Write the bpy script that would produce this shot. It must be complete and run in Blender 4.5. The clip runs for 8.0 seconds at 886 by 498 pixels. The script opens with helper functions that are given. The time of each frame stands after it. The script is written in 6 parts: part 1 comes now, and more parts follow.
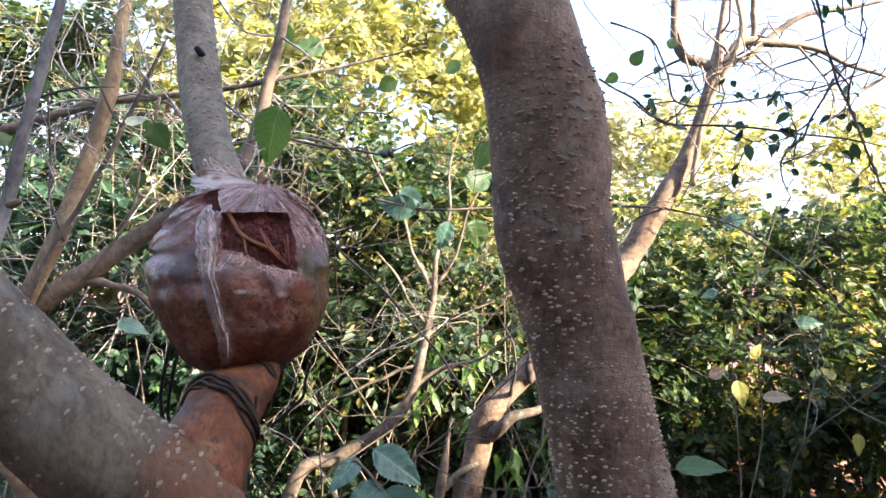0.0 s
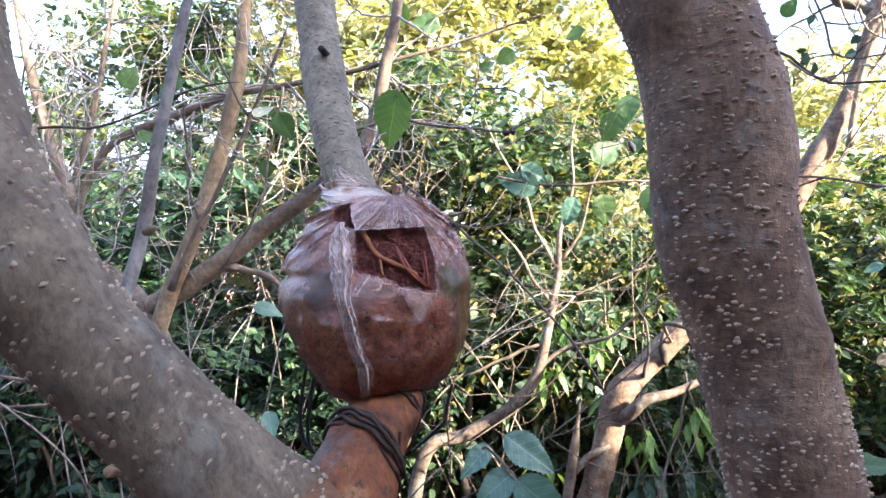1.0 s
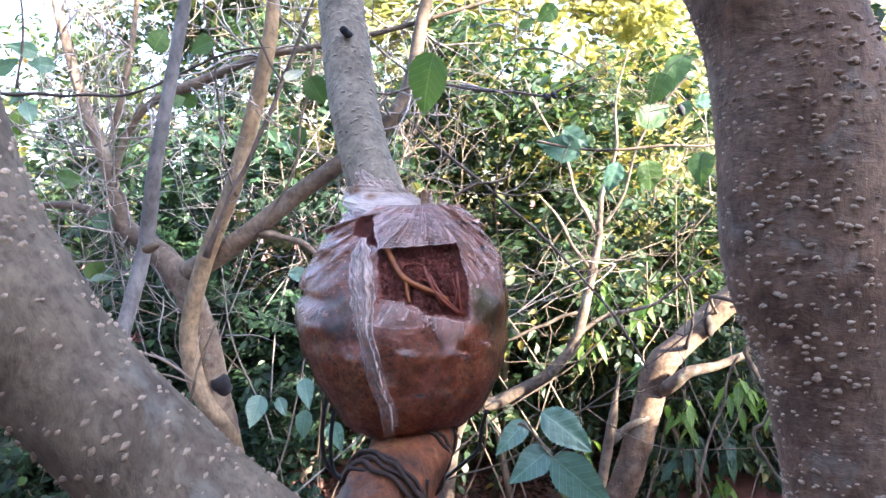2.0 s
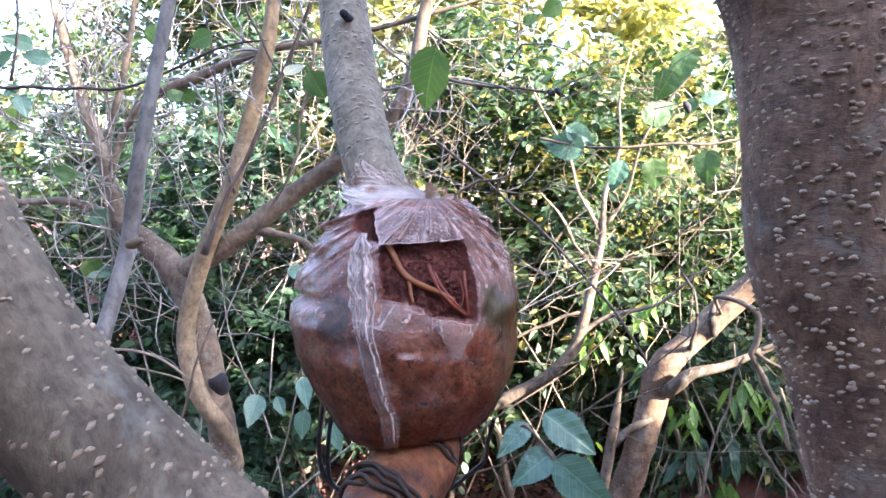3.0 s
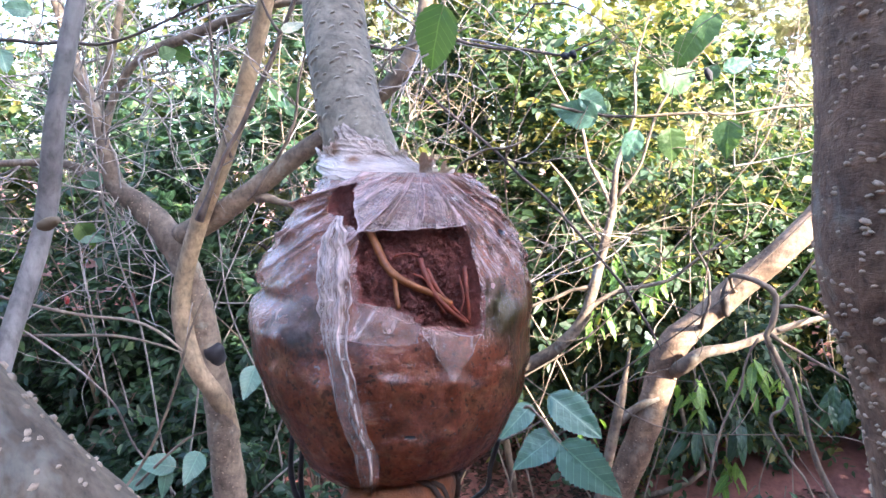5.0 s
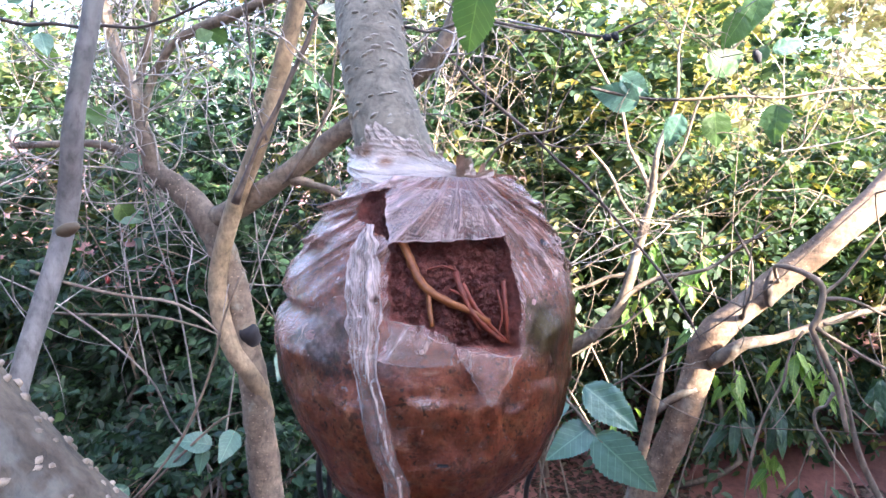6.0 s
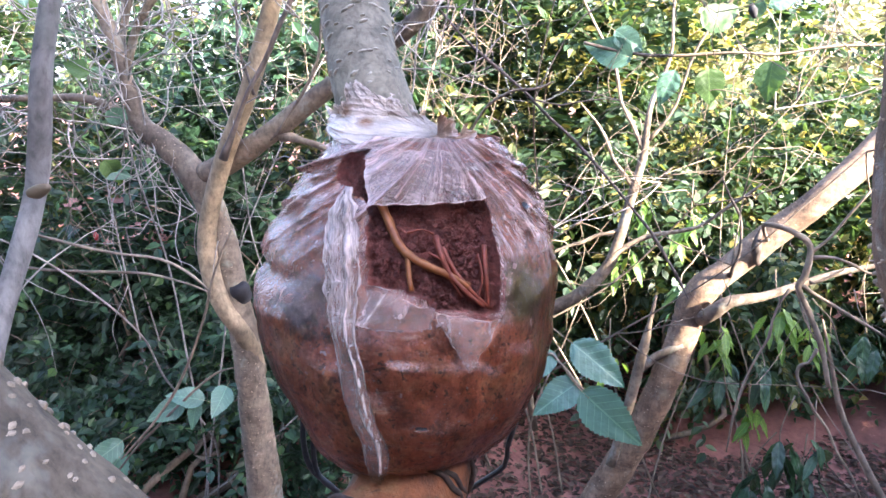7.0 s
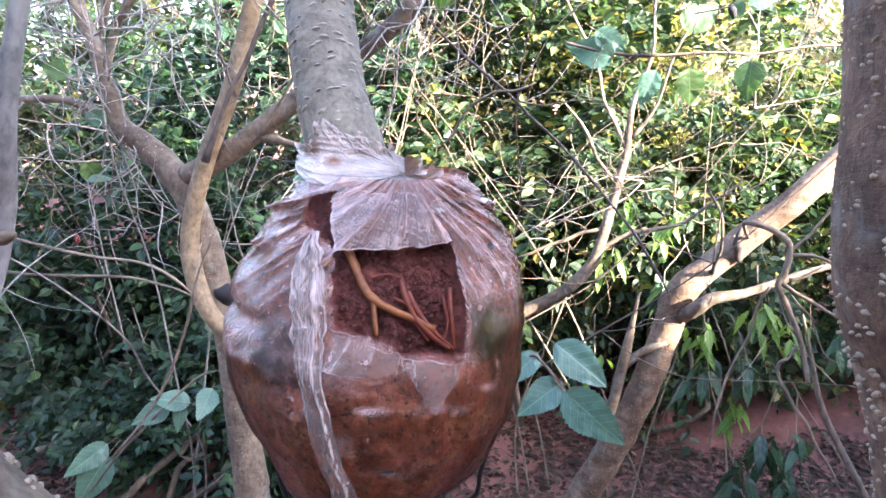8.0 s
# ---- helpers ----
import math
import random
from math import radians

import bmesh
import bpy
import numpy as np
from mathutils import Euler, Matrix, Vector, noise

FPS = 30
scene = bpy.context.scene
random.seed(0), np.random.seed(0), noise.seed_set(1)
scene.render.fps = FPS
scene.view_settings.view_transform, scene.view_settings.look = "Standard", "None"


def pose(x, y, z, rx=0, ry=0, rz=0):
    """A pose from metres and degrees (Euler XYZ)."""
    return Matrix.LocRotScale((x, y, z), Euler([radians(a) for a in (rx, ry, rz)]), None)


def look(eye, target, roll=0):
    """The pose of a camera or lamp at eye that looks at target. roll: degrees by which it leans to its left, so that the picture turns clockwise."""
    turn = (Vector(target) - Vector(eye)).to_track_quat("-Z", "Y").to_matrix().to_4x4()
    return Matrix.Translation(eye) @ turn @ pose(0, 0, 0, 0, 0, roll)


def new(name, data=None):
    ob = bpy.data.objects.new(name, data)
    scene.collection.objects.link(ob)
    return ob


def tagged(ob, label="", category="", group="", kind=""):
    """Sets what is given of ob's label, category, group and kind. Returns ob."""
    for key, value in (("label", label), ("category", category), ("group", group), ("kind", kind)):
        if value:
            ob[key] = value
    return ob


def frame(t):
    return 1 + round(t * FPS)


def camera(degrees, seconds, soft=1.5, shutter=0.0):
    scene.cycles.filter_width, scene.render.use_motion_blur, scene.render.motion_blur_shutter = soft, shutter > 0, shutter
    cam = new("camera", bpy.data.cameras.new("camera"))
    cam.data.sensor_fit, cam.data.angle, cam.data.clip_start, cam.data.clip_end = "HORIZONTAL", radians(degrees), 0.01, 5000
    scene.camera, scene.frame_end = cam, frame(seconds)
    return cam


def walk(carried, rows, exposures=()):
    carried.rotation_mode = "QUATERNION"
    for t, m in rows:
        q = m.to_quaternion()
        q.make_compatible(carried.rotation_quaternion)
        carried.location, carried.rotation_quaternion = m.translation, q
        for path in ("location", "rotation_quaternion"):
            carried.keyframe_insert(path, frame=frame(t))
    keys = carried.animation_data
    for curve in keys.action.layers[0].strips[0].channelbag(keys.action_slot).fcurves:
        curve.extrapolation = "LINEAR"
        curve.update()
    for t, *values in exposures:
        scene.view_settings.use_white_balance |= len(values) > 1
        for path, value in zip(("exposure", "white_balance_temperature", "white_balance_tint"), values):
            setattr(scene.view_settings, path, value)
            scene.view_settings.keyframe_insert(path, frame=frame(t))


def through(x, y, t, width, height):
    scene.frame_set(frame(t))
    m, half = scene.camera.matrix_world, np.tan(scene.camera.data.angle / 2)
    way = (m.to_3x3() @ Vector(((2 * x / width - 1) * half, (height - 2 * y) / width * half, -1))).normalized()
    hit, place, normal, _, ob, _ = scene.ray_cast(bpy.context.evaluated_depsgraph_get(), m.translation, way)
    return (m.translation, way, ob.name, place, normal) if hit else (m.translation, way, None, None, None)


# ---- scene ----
cam = camera(66.7, 8.0)
PATH = [
    (0, (0.056, 0.04, 1.519), (-0.007, 2.037, 1.607), 1.0),
    (0.5, (0.04, 0.056, 1.524), (-0.204, 2.041, 1.569), 0.5),
    (1, (0.031, 0.087, 1.55), (-0.374, 2.045, 1.544), -0.4),
    (1.5, (0.027, 0.117, 1.578), (-0.462, 2.054, 1.484), -0.1),
    (2, (0.022, 0.138, 1.586), (-0.49, 2.066, 1.445), -0.2),
    (2.2, (0.023, 0.139, 1.588), (-0.515, 2.06, 1.452), -0.4),
    (3.5, (0.004, 0.183, 1.58), (-0.496, 2.113, 1.422), 0.3),
    (4, (0.0, 0.2, 1.579), (-0.518, 2.124, 1.405), 0.4),
    (4.2, (-0.002, 0.21, 1.573), (-0.531, 2.131, 1.394), 0.8),
    (5.3, (-0.003, 0.239, 1.591), (-0.532, 2.148, 1.32), 1.2),
    (5.5, (-0.003, 0.242, 1.592), (-0.569, 2.138, 1.302), 1.8),
    (6, (-0.01, 0.254, 1.596), (-0.628, 2.132, 1.296), 1.4),
    (6.5, (-0.01, 0.258, 1.593), (-0.628, 2.133, 1.274), 1.5),
    (7, (-0.007, 0.259, 1.598), (-0.592, 2.124, 1.172), 1.7),
    (7.5, (-0.004, 0.261, 1.618), (-0.553, 2.131, 1.17), 1.8),
    (8, (0.0, 0.262, 1.617), (-0.547, 2.134, 1.173), 1.4),
]
walk(cam, [(t, look(eye, target, roll)) for t, eye, target, roll in PATH], exposures=((0, 2.74, 6200, 17), (1, 3.11, 5850, 18), (2, 3.34, 5720, 19), (4, 3.43, 5690, 19), (8, 3.67, 5780, 19)))

# ---- light ----
SUN_AZ, SUN_EL = 114.0, 27.0      # degrees from +y towards +x, and above the horizon
world = bpy.data.worlds.new("sky")
scene.world = world
world.use_nodes = True
wn = world.node_tree
sky = wn.nodes.new("ShaderNodeTexSky")
sky.sky_type, sky.sun_disc = "NISHITA", False
sky.sun_elevation, sky.sun_rotation = radians(SUN_EL), radians(SUN_AZ)
sky.air_density, sky.dust_density, sky.ozone_density = 1.0, 3.0, 1.0
wn.links.new(sky.outputs[0], wn.nodes["Background"].inputs[0])
wn.nodes["Background"].inputs[1].default_value = 0.13
sun = new("sun", bpy.data.lights.new("sun", "SUN"))
sun.data.energy, sun.data.angle, sun.data.color = 5.0, radians(0.6), (1.0, 0.84, 0.6)
to_sun = Vector((math.sin(radians(SUN_AZ)) * math.cos(radians(SUN_EL)), math.cos(radians(SUN_AZ)) * math.cos(radians(SUN_EL)), math.sin(radians(SUN_EL))))
sun.matrix_world = look(to_sun * 30, (0, 0, 0))

# ---- materials ----
def material(name):
    m = bpy.data.materials.new(name)
    m.use_nodes = True
    t = m.node_tree
    return m, t, t.nodes["Principled BSDF"]


def node(t, kind, **values):
    n = t.nodes.new("ShaderNode" + kind)
    for key, value in values.items():
        n.inputs[key].default_value = value
    return n


def noise_tex(t, coords, scale, detail=5.0, rough=0.6, stretch=(1, 1, 1), turn=(0, 0, 0)):
    mp = node(t, "Mapping", Scale=stretch, Rotation=turn)
    t.links.new(coords, mp.inputs["Vector"])
    n = node(t, "TexNoise", Scale=scale, Detail=detail, Roughness=rough)
    t.links.new(mp.outputs[0], n.inputs["Vector"])
    return n.outputs["Fac"]


def ramp(t, fac, stops):
    r = t.nodes.new("ShaderNodeValToRGB")
    e = r.color_ramp.elements
    while len(e) < len(stops):
        e.new(0.5)
    for el, (p, c) in zip(e, stops):
        el.position, el.color = p, (c if len(c) == 4 else (*c, 1)) if isinstance(c, tuple) else (c, c, c, 1)
    t.links.new(fac, r.inputs[0])
    return r.outputs[0]


def mix(t, fac, a, b, how="MIX"):
    m = t.nodes.new("ShaderNodeMix")
    m.data_type, m.blend_type = "RGBA", how
    for sock, v in ((m.inputs[0], fac), (m.inputs[6], a), (m.inputs[7], b)):
        if isinstance(v, (int, float)):
            sock.default_value = v
        elif isinstance(v, tuple):
            sock.default_value = (*v, 1)
        else:
            t.links.new(v, sock)
    return m.outputs[2]


def arith(t, how, a, b=0.0):
    m = t.nodes.new("ShaderNodeMath")
    m.operation = how
    for sock, v in ((m.inputs[0], a), (m.inputs[1], b)):
        if isinstance(v, (int, float)):
            sock.default_value = v
        else:
            t.links.new(v, sock)
    return m.outputs[0]


def bump(t, bsdf, height, strength, distance):
    b = node(t, "Bump", Strength=strength, Distance=distance)
    t.links.new(height, b.inputs["Height"])
    t.links.new(b.outputs[0], bsdf.inputs["Normal"])


def coords(t):
    return t.nodes.new("ShaderNodeTexCoord").outputs["Object"]


def bark(name, dark, mid, pale, fine=260.0, streak=(1, 1, 0.25), lichen=0.0, rough=0.8, depth=0.0012, stain=None, rings=0.0):
    m, t, b = material(name)
    c = coords(t)
    warp = node(t, "TexNoise", Scale=fine * 0.12, Detail=3.0)
    t.links.new(c, warp.inputs["Vector"])
    bend = t.nodes.new("ShaderNodeVectorMath")
    bend.operation = "MULTIPLY_ADD"
    t.links.new(warp.outputs["Color"], bend.inputs[0])
    bend.inputs[1].default_value = (4.0 / fine,) * 3
    t.links.new(c, bend.inputs[2])
    w = bend.outputs[0]
    big = noise_tex(t, c, fine * 0.06, 5, 0.62)
    blot = noise_tex(t, w, fine * 0.22, 5, 0.65, (1, 1, 0.7))
    small = noise_tex(t, w, fine, 5, 0.65, (1, 1, 0.55))
    col = ramp(t, big, [(0.32, dark), (0.5, mid), (0.7, pale)])
    col = mix(t, 0.7, col, ramp(t, blot, [(0.32, 0.45), (0.5, 0.95), (0.68, 1.35)]), "MULTIPLY")
    col = mix(t, 0.7, col, ramp(t, small, [(0.32, 0.4), (0.5, 0.95), (0.7, 1.3)]), "MULTIPLY")
    relief = mix(t, 0.45, small, blot)
    if rings:
        wrinkle = noise_tex(t, w, fine * 0.2, 5, 0.7, (0.8, 0.8, 2.6))
        col = mix(t, rings, col, ramp(t, wrinkle, [(0.36, 0.5), (0.5, 1.0), (0.66, 1.3)]), "MULTIPLY")
        relief = mix(t, 0.5, relief, wrinkle)
    if lichen:
        patch = noise_tex(t, w, fine * 0.1, 4, 0.7, (1, 1, 0.8), (0.4, 1.1, 0))
        col = mix(t, ramp(t, patch, [(0.57, 0.0), (0.66, lichen)]), col, (0.3, 0.31, 0.27))
    if stain:
        gap = t.nodes.new("ShaderNodeVectorMath")
        gap.operation = "DISTANCE"
        t.links.new(c, gap.inputs[0])
        gap.inputs[1].default_value = stain
        far = arith(t, "ADD", arith(t, "DIVIDE", gap.outputs["Value"], 0.046), arith(t, "MULTIPLY", arith(t, "SUBTRACT", blot, 0.5), 1.7))
        col = mix(t, ramp(t, far, [(0.6, 0.85), (1.05, 0.0)]), col, mix(t, 0.7, (0.19, 0.085, 0.038), ramp(t, small, [(0.32, 0.5), (0.5, 0.95), (0.7, 1.2)]), "MULTIPLY"))
    t.links.new(col, b.inputs["Base Color"])
    b.inputs["Roughness"].default_value = rough
    bump(t, b, relief, 0.9, depth)
    return m


def leaf_material(name, shades, through=0.35, rough=0.5, veins=False, per_object=False):
    m, t, b = material(name)
    rnd = t.nodes.new("ShaderNodeObjectInfo").outputs["Random"] if per_object else t.nodes.new("ShaderNodeNewGeometry").outputs["Random Per Island"]
    col = ramp(t, rnd, shades)
    c = coords(t)
    spot = noise_tex(t, c, 2.5 if per_object else 40, 3, 0.5)
    col = mix(t, 0.2 if per_object else 0.5, col, ramp(t, spot, [(0.3, 0.6), (0.7, 1.2)]), "MULTIPLY")
    if veins:
        sep = t.nodes.new("ShaderNodeSeparateXYZ")
        t.links.new(c, sep.inputs[0])
        off = arith(t, "ABSOLUTE", sep.outputs[1])
        rib = arith(t, "FRACT", arith(t, "MULTIPLY", arith(t, "SUBTRACT", sep.outputs[0], arith(t, "MULTIPLY", off, 0.8)), 7.5))
        vein = arith(t, "MAXIMUM", arith(t, "LESS_THAN", rib, 0.07), arith(t, "LESS_THAN", off, 0.012))
        col = mix(t, arith(t, "MULTIPLY", vein, 0.5), col, mix(t, 1.0, col, (2.2, 2.0, 1.8), "MULTIPLY"))
    t.links.new(col, b.inputs["Base Color"])
    b.inputs["Roughness"].default_value = rough
    tr = node(t, "BsdfTranslucent")
    t.links.new(mix(t, 1.0, col, (2.1, 1.95, 0.95), "MULTIPLY"), tr.inputs[0])
    sh = node(t, "MixShader", Fac=through)
    t.links.new(b.outputs[0], sh.inputs[1])
    t.links.new(tr.outputs[0], sh.inputs[2])
    t.links.new(sh.outputs[0], t.nodes["Material Output"].inputs[0])
    if veins:
        bump(t, b, arith(t, "SUBTRACT", noise_tex(t, c, 9, 3, 0.5), arith(t, "MULTIPLY", vein, 0.5)), 0.14, 0.03)
    return m


BARK_NEAR = bark("grey_brown_bark", (0.1, 0.073, 0.046), (0.16, 0.124, 0.083), (0.225, 0.18, 0.124), fine=260, lichen=0.25, depth=0.0022, stain=(-0.085, 0.42, 1.4))
BARK_TRUNK = bark("brown_bark", (0.095, 0.053, 0.033), (0.205, 0.126, 0.08), (0.31, 0.215, 0.146), fine=270, lichen=0.35, depth=0.004, rings=0.5)
BARK_YOUNG = bark("pale_young_bark", (0.2, 0.16, 0.11), (0.285, 0.235, 0.165), (0.36, 0.3, 0.22), fine=320, depth=0.0012, rings=0.5)
BARK_GREY = bark("smooth_grey_bark", (0.18, 0.165, 0.155), (0.27, 0.25, 0.235), (0.38, 0.35, 0.325), lichen=0.5, depth=0.0006)
BARK_FAR = bark("weathered_tan_bark", (0.09, 0.068, 0.05), (0.165, 0.127, 0.093), (0.27, 0.212, 0.155), fine=90, lichen=0.55, depth=0.006, rings=0.55)
BARK_OCHRE = bark("ochre_shoot_bark", (0.15, 0.108, 0.066), (0.24, 0.178, 0.11), (0.33, 0.258, 0.17), fine=90, depth=0.003, rings=0.3)
BARK_BROWN = bark("knotted_brown_bark", (0.1, 0.062, 0.04), (0.2, 0.135, 0.09), (0.32, 0.23, 0.16), fine=110, lichen=0.25, depth=0.006, rings=0.7)
BARK_TWIG = bark("dry_twig_bark", (0.1, 0.077, 0.057), (0.18, 0.141, 0.104), (0.27, 0.215, 0.16), fine=60, depth=0.001)
BARK_DARK = bark("dark_twig_bark", (0.045, 0.035, 0.03), (0.09, 0.07, 0.06), (0.15, 0.12, 0.1), fine=60, depth=0.001)
CUT_DARK = bark("black_cut_wood_and_gap_shade", (0.01, 0.01, 0.014), (0.02, 0.02, 0.026), (0.05, 0.05, 0.06), fine=120)
LENTICEL = bark("corky_lenticel", (0.3, 0.21, 0.14), (0.43, 0.32, 0.22), (0.56, 0.44, 0.32), fine=500, depth=0.0004)
STUB_WOOD = bark("torn_pale_wood", (0.3, 0.17, 0.09), (0.5, 0.33, 0.2), (0.62, 0.46, 0.32), fine=300, depth=0.0006)

LEAF_HEDGE = leaf_material("hedge_leaf", [(0.0, (0.022, 0.046, 0.024)), (0.35, (0.04, 0.078, 0.034)), (0.72, (0.055, 0.095, 0.034)), (0.93, (0.115, 0.145, 0.042)), (1.0, (0.26, 0.22, 0.06))], 0.36)
# darker copy of the hedge leaf: shade is put into the colour
LEAF_DARK = leaf_material("shade_toned_leaf", [(0.0, (0.014, 0.035, 0.022)), (0.5, (0.024, 0.059, 0.03)), (0.9, (0.036, 0.087, 0.043)), (1.0, (0.075, 0.14, 0.045))], 0.25)
LEAF_MID = leaf_material("mixed_hedge_leaf", [(0.0, (0.02, 0.045, 0.024)), (0.5, (0.036, 0.074, 0.032)), (0.84, (0.052, 0.092, 0.034)), (0.93, (0.14, 0.155, 0.045)), (1.0, (0.28, 0.24, 0.075))], 0.36, 0.5)
# paler copy of the hedge leaf, with sunlight put into its colour
LEAF_SUN = leaf_material("sunlit_tone_leaf", [(0.0, (0.12, 0.145, 0.06)), (0.4, (0.195, 0.215, 0.095)), (0.8, (0.3, 0.31, 0.15)), (1.0, (0.42, 0.4, 0.23))], 0.5)
LEAF_BIG = leaf_material("broad_soft_leaf", [(0.0, (0.042, 0.09, 0.034)), (0.6, (0.064, 0.125, 0.044)), (1.0, (0.088, 0.145, 0.036))], 0.4, 0.5, True, True)
LEAF_BLUE = leaf_material("cool_broad_leaf", [(0.0, (0.07, 0.145, 0.11)), (1.0, (0.1, 0.19, 0.145))], 0.2, 0.36, True, True)
LEAF_FRESH = leaf_material("fresh_drooping_leaf", [(0.0, (0.09, 0.2, 0.04)), (1.0, (0.16, 0.28, 0.06))], 0.4, 0.4)
LEAF_DRY = leaf_material("dry_fallen_leaf", [(0.0, (0.035, 0.02, 0.016)), (0.5, (0.075, 0.045, 0.034)), (0.9, (0.125, 0.083, 0.062)), (1.0, (0.22, 0.16, 0.12))], 0.1, 0.8)


def soil_material():
    m, t, b = material("red_clay_soil")
    c = coords(t)
    a, f, g = noise_tex(t, c, 60, 5, 0.65), noise_tex(t, c, 420, 6, 0.75), noise_tex(t, c, 130, 5, 0.7)
    col = ramp(t, a, [(0.3, (0.12, 0.032, 0.022)), (0.52, (0.23, 0.06, 0.043)), (0.72, (0.34, 0.105, 0.076))])
    col = mix(t, 0.8, col, ramp(t, f, [(0.3, 0.35), (0.5, 0.9), (0.72, 1.4)]), "MULTIPLY")
    t.links.new(col, b.inputs["Base Color"])
    b.inputs["Roughness"].default_value = 0.85
    bump(t, b, mix(t, 0.5, f, g), 1.0, 0.006)
    return m


def film_material(name, body, tint=(0.92, 0.52, 0.43), fall=0.4, stains=()):
    """Clear plastic film: hazy along its creases and where it stands off the soil, clear where it clings."""
    m, t, b = material(name)
    c = coords(t)
    uv = t.nodes.new("ShaderNodeUVMap").outputs[0]
    sep = t.nodes.new("ShaderNodeSeparateXYZ")
    t.links.new(c, sep.inputs[0])
    warp = node(t, "TexNoise", Scale=70.0, Detail=3.0)
    t.links.new(c, warp.inputs["Vector"])
    bent = t.nodes.new("ShaderNodeVectorMath")
    bent.operation = "MULTIPLY_ADD"
    t.links.new(warp.outputs["Color"], bent.inputs[0])
    bent.inputs[1].default_value = (0.05, 0.25, 0)
    t.links.new(uv, bent.inputs[2])
    uv = bent.outputs[0]
    crease = noise_tex(t, uv, 1.0, 5, 0.55, (24, 2.2, 1))
    fine = noise_tex(t, uv, 1.0, 5, 0.65, (80, 4, 1))
    blot = noise_tex(t, c, 60, 5, 0.62)
    scratch = noise_tex(t, c, 1.0, 4, 0.7, (50, 50, 320), (0.3, 0.45, 0))
    high = node(t, "MapRange")
    for i, v in ((1, -0.002), (2, 0.034), (3, 0.0), (4, fall)):
        high.inputs[i].default_value = v
    t.links.new(arith(t, "ADD", sep.outputs[2], arith(t, "MULTIPLY", arith(t, "SUBTRACT", blot, 0.5), 0.035)), high.inputs[0])
    ridge = ramp(t, crease, [(0.4, 0.1), (0.485, 0.3), (0.5, 1.0), (0.52, 0.3), (0.6, 0.2), (0.63, 1.0), (0.7, 0.5)])
    slack = t.nodes.new("ShaderNodeAttribute")
    slack.attribute_name = "slack"
    loose = arith(t, "ADD", high.outputs[0], slack.outputs["Fac"])
    thread = ramp(t, fine, [(0.44, 0.0), (0.49, 1.0), (0.53, 0.25), (0.6, 0.0), (0.65, 0.9), (0.7, 0.3)])
    haze = arith(t, "MULTIPLY", loose, arith(t, "ADD", 0.5, arith(t, "ADD", arith(t, "MULTIPLY", ridge, 0.75), arith(t, "MULTIPLY", thread, 0.55))))
    haze = arith(t, "ADD", haze, arith(t, "MULTIPLY", ramp(t, blot, [(0.6, 0.0), (0.66, 1.0)]), 0.06))
    haze = arith(t, "ADD", haze, arith(t, "MULTIPLY", ramp(t, scratch, [(0.6, 0.0), (0.66, 1.0)]), 0.13))
    speck = ramp(t, noise_tex(t, c, 330, 2, 0.5), [(0.68, 0.0), (0.72, 1.0)])
    haze = arith(t, "ADD", haze, arith(t, "MULTIPLY", speck, 0.45))
    haze = arith(t, "ADD", haze, body)
    fac = t.nodes.new("ShaderNodeClamp")
    t.links.new(haze, fac.inputs[0])
    fac.inputs[1].default_value, fac.inputs[2].default_value = 0.0, 0.8
    shade = mix(t, ramp(t, blot, [(0.35, 0.0), (0.65, 1.0)]), tuple(0.62 * v for v in tint), tint)
    # crevice shading put into the colour: crease hollows darker, ridges lighter
    shade = mix(t, 0.5, shade, ramp(t, mix(t, 0.3, crease, fine), [(0.34, 0.72), (0.48, 0.95), (0.52, 0.92), (0.66, 1.2)]), "MULTIPLY")
    for spot in stains:
        gap = t.nodes.new("ShaderNodeVectorMath")
        gap.operation = "DISTANCE"
        t.links.new(c, gap.inputs[0])
        gap.inputs[1].default_value = spot
        far = arith(t, "ADD", arith(t, "DIVIDE", gap.outputs["Value"], 0.007), arith(t, "MULTIPLY", arith(t, "SUBTRACT", blot, 0.5), 2.4))
        shade = mix(t, ramp(t, far, [(0.3, 0.9), (0.95, 0.0)]), shade, (0.36, 0.15, 0.055))
    t.links.new(shade, b.inputs["Base Color"])
    b.inputs["Roughness"].default_value = 0.24
    b.inputs["Specular IOR Level"].default_value = 0.35
    bump(t, b, mix(t, 0.3, mix(t, 0.45, crease, fine), arith(t, "ADD", arith(t, "MULTIPLY", blot, 0.6), arith(t, "MULTIPLY", arith(t, "ADD", noise_tex(t, c, 24, 4, 0.55), arith(t, "MULTIPLY", scratch, 0.35)), 1.6))), 0.9, 0.0055)
    clear = node(t, "BsdfTransparent", Color=(0.95, 0.91, 0.89, 1))
    gloss = node(t, "BsdfGlossy", Roughness=0.11, Color=(0.95, 0.88, 0.84, 1))
    t.links.new(b.inputs["Normal"].links[0].from_socket, gloss.inputs["Normal"])
    fres = node(t, "Fresnel", IOR=1.45)
    t.links.new(b.inputs["Normal"].links[0].from_socket, fres.inputs["Normal"])
    s0 = t.nodes.new("ShaderNodeMixShader")
    t.links.new(fres.outputs[0], s0.inputs[0])
    t.links.new(clear.outputs[0], s0.inputs[1])
    t.links.new(gloss.outputs[0], s0.inputs[2])
    s = t.nodes.new("ShaderNodeMixShader")
    t.links.new(fac.outputs[0], s.inputs[0])
    t.links.new(s0.outputs[0], s.inputs[1])
    t.links.new(b.outputs[0], s.inputs[2])
    t.links.new(s.outputs[0], t.nodes["Material Output"].inputs[0])
    return m


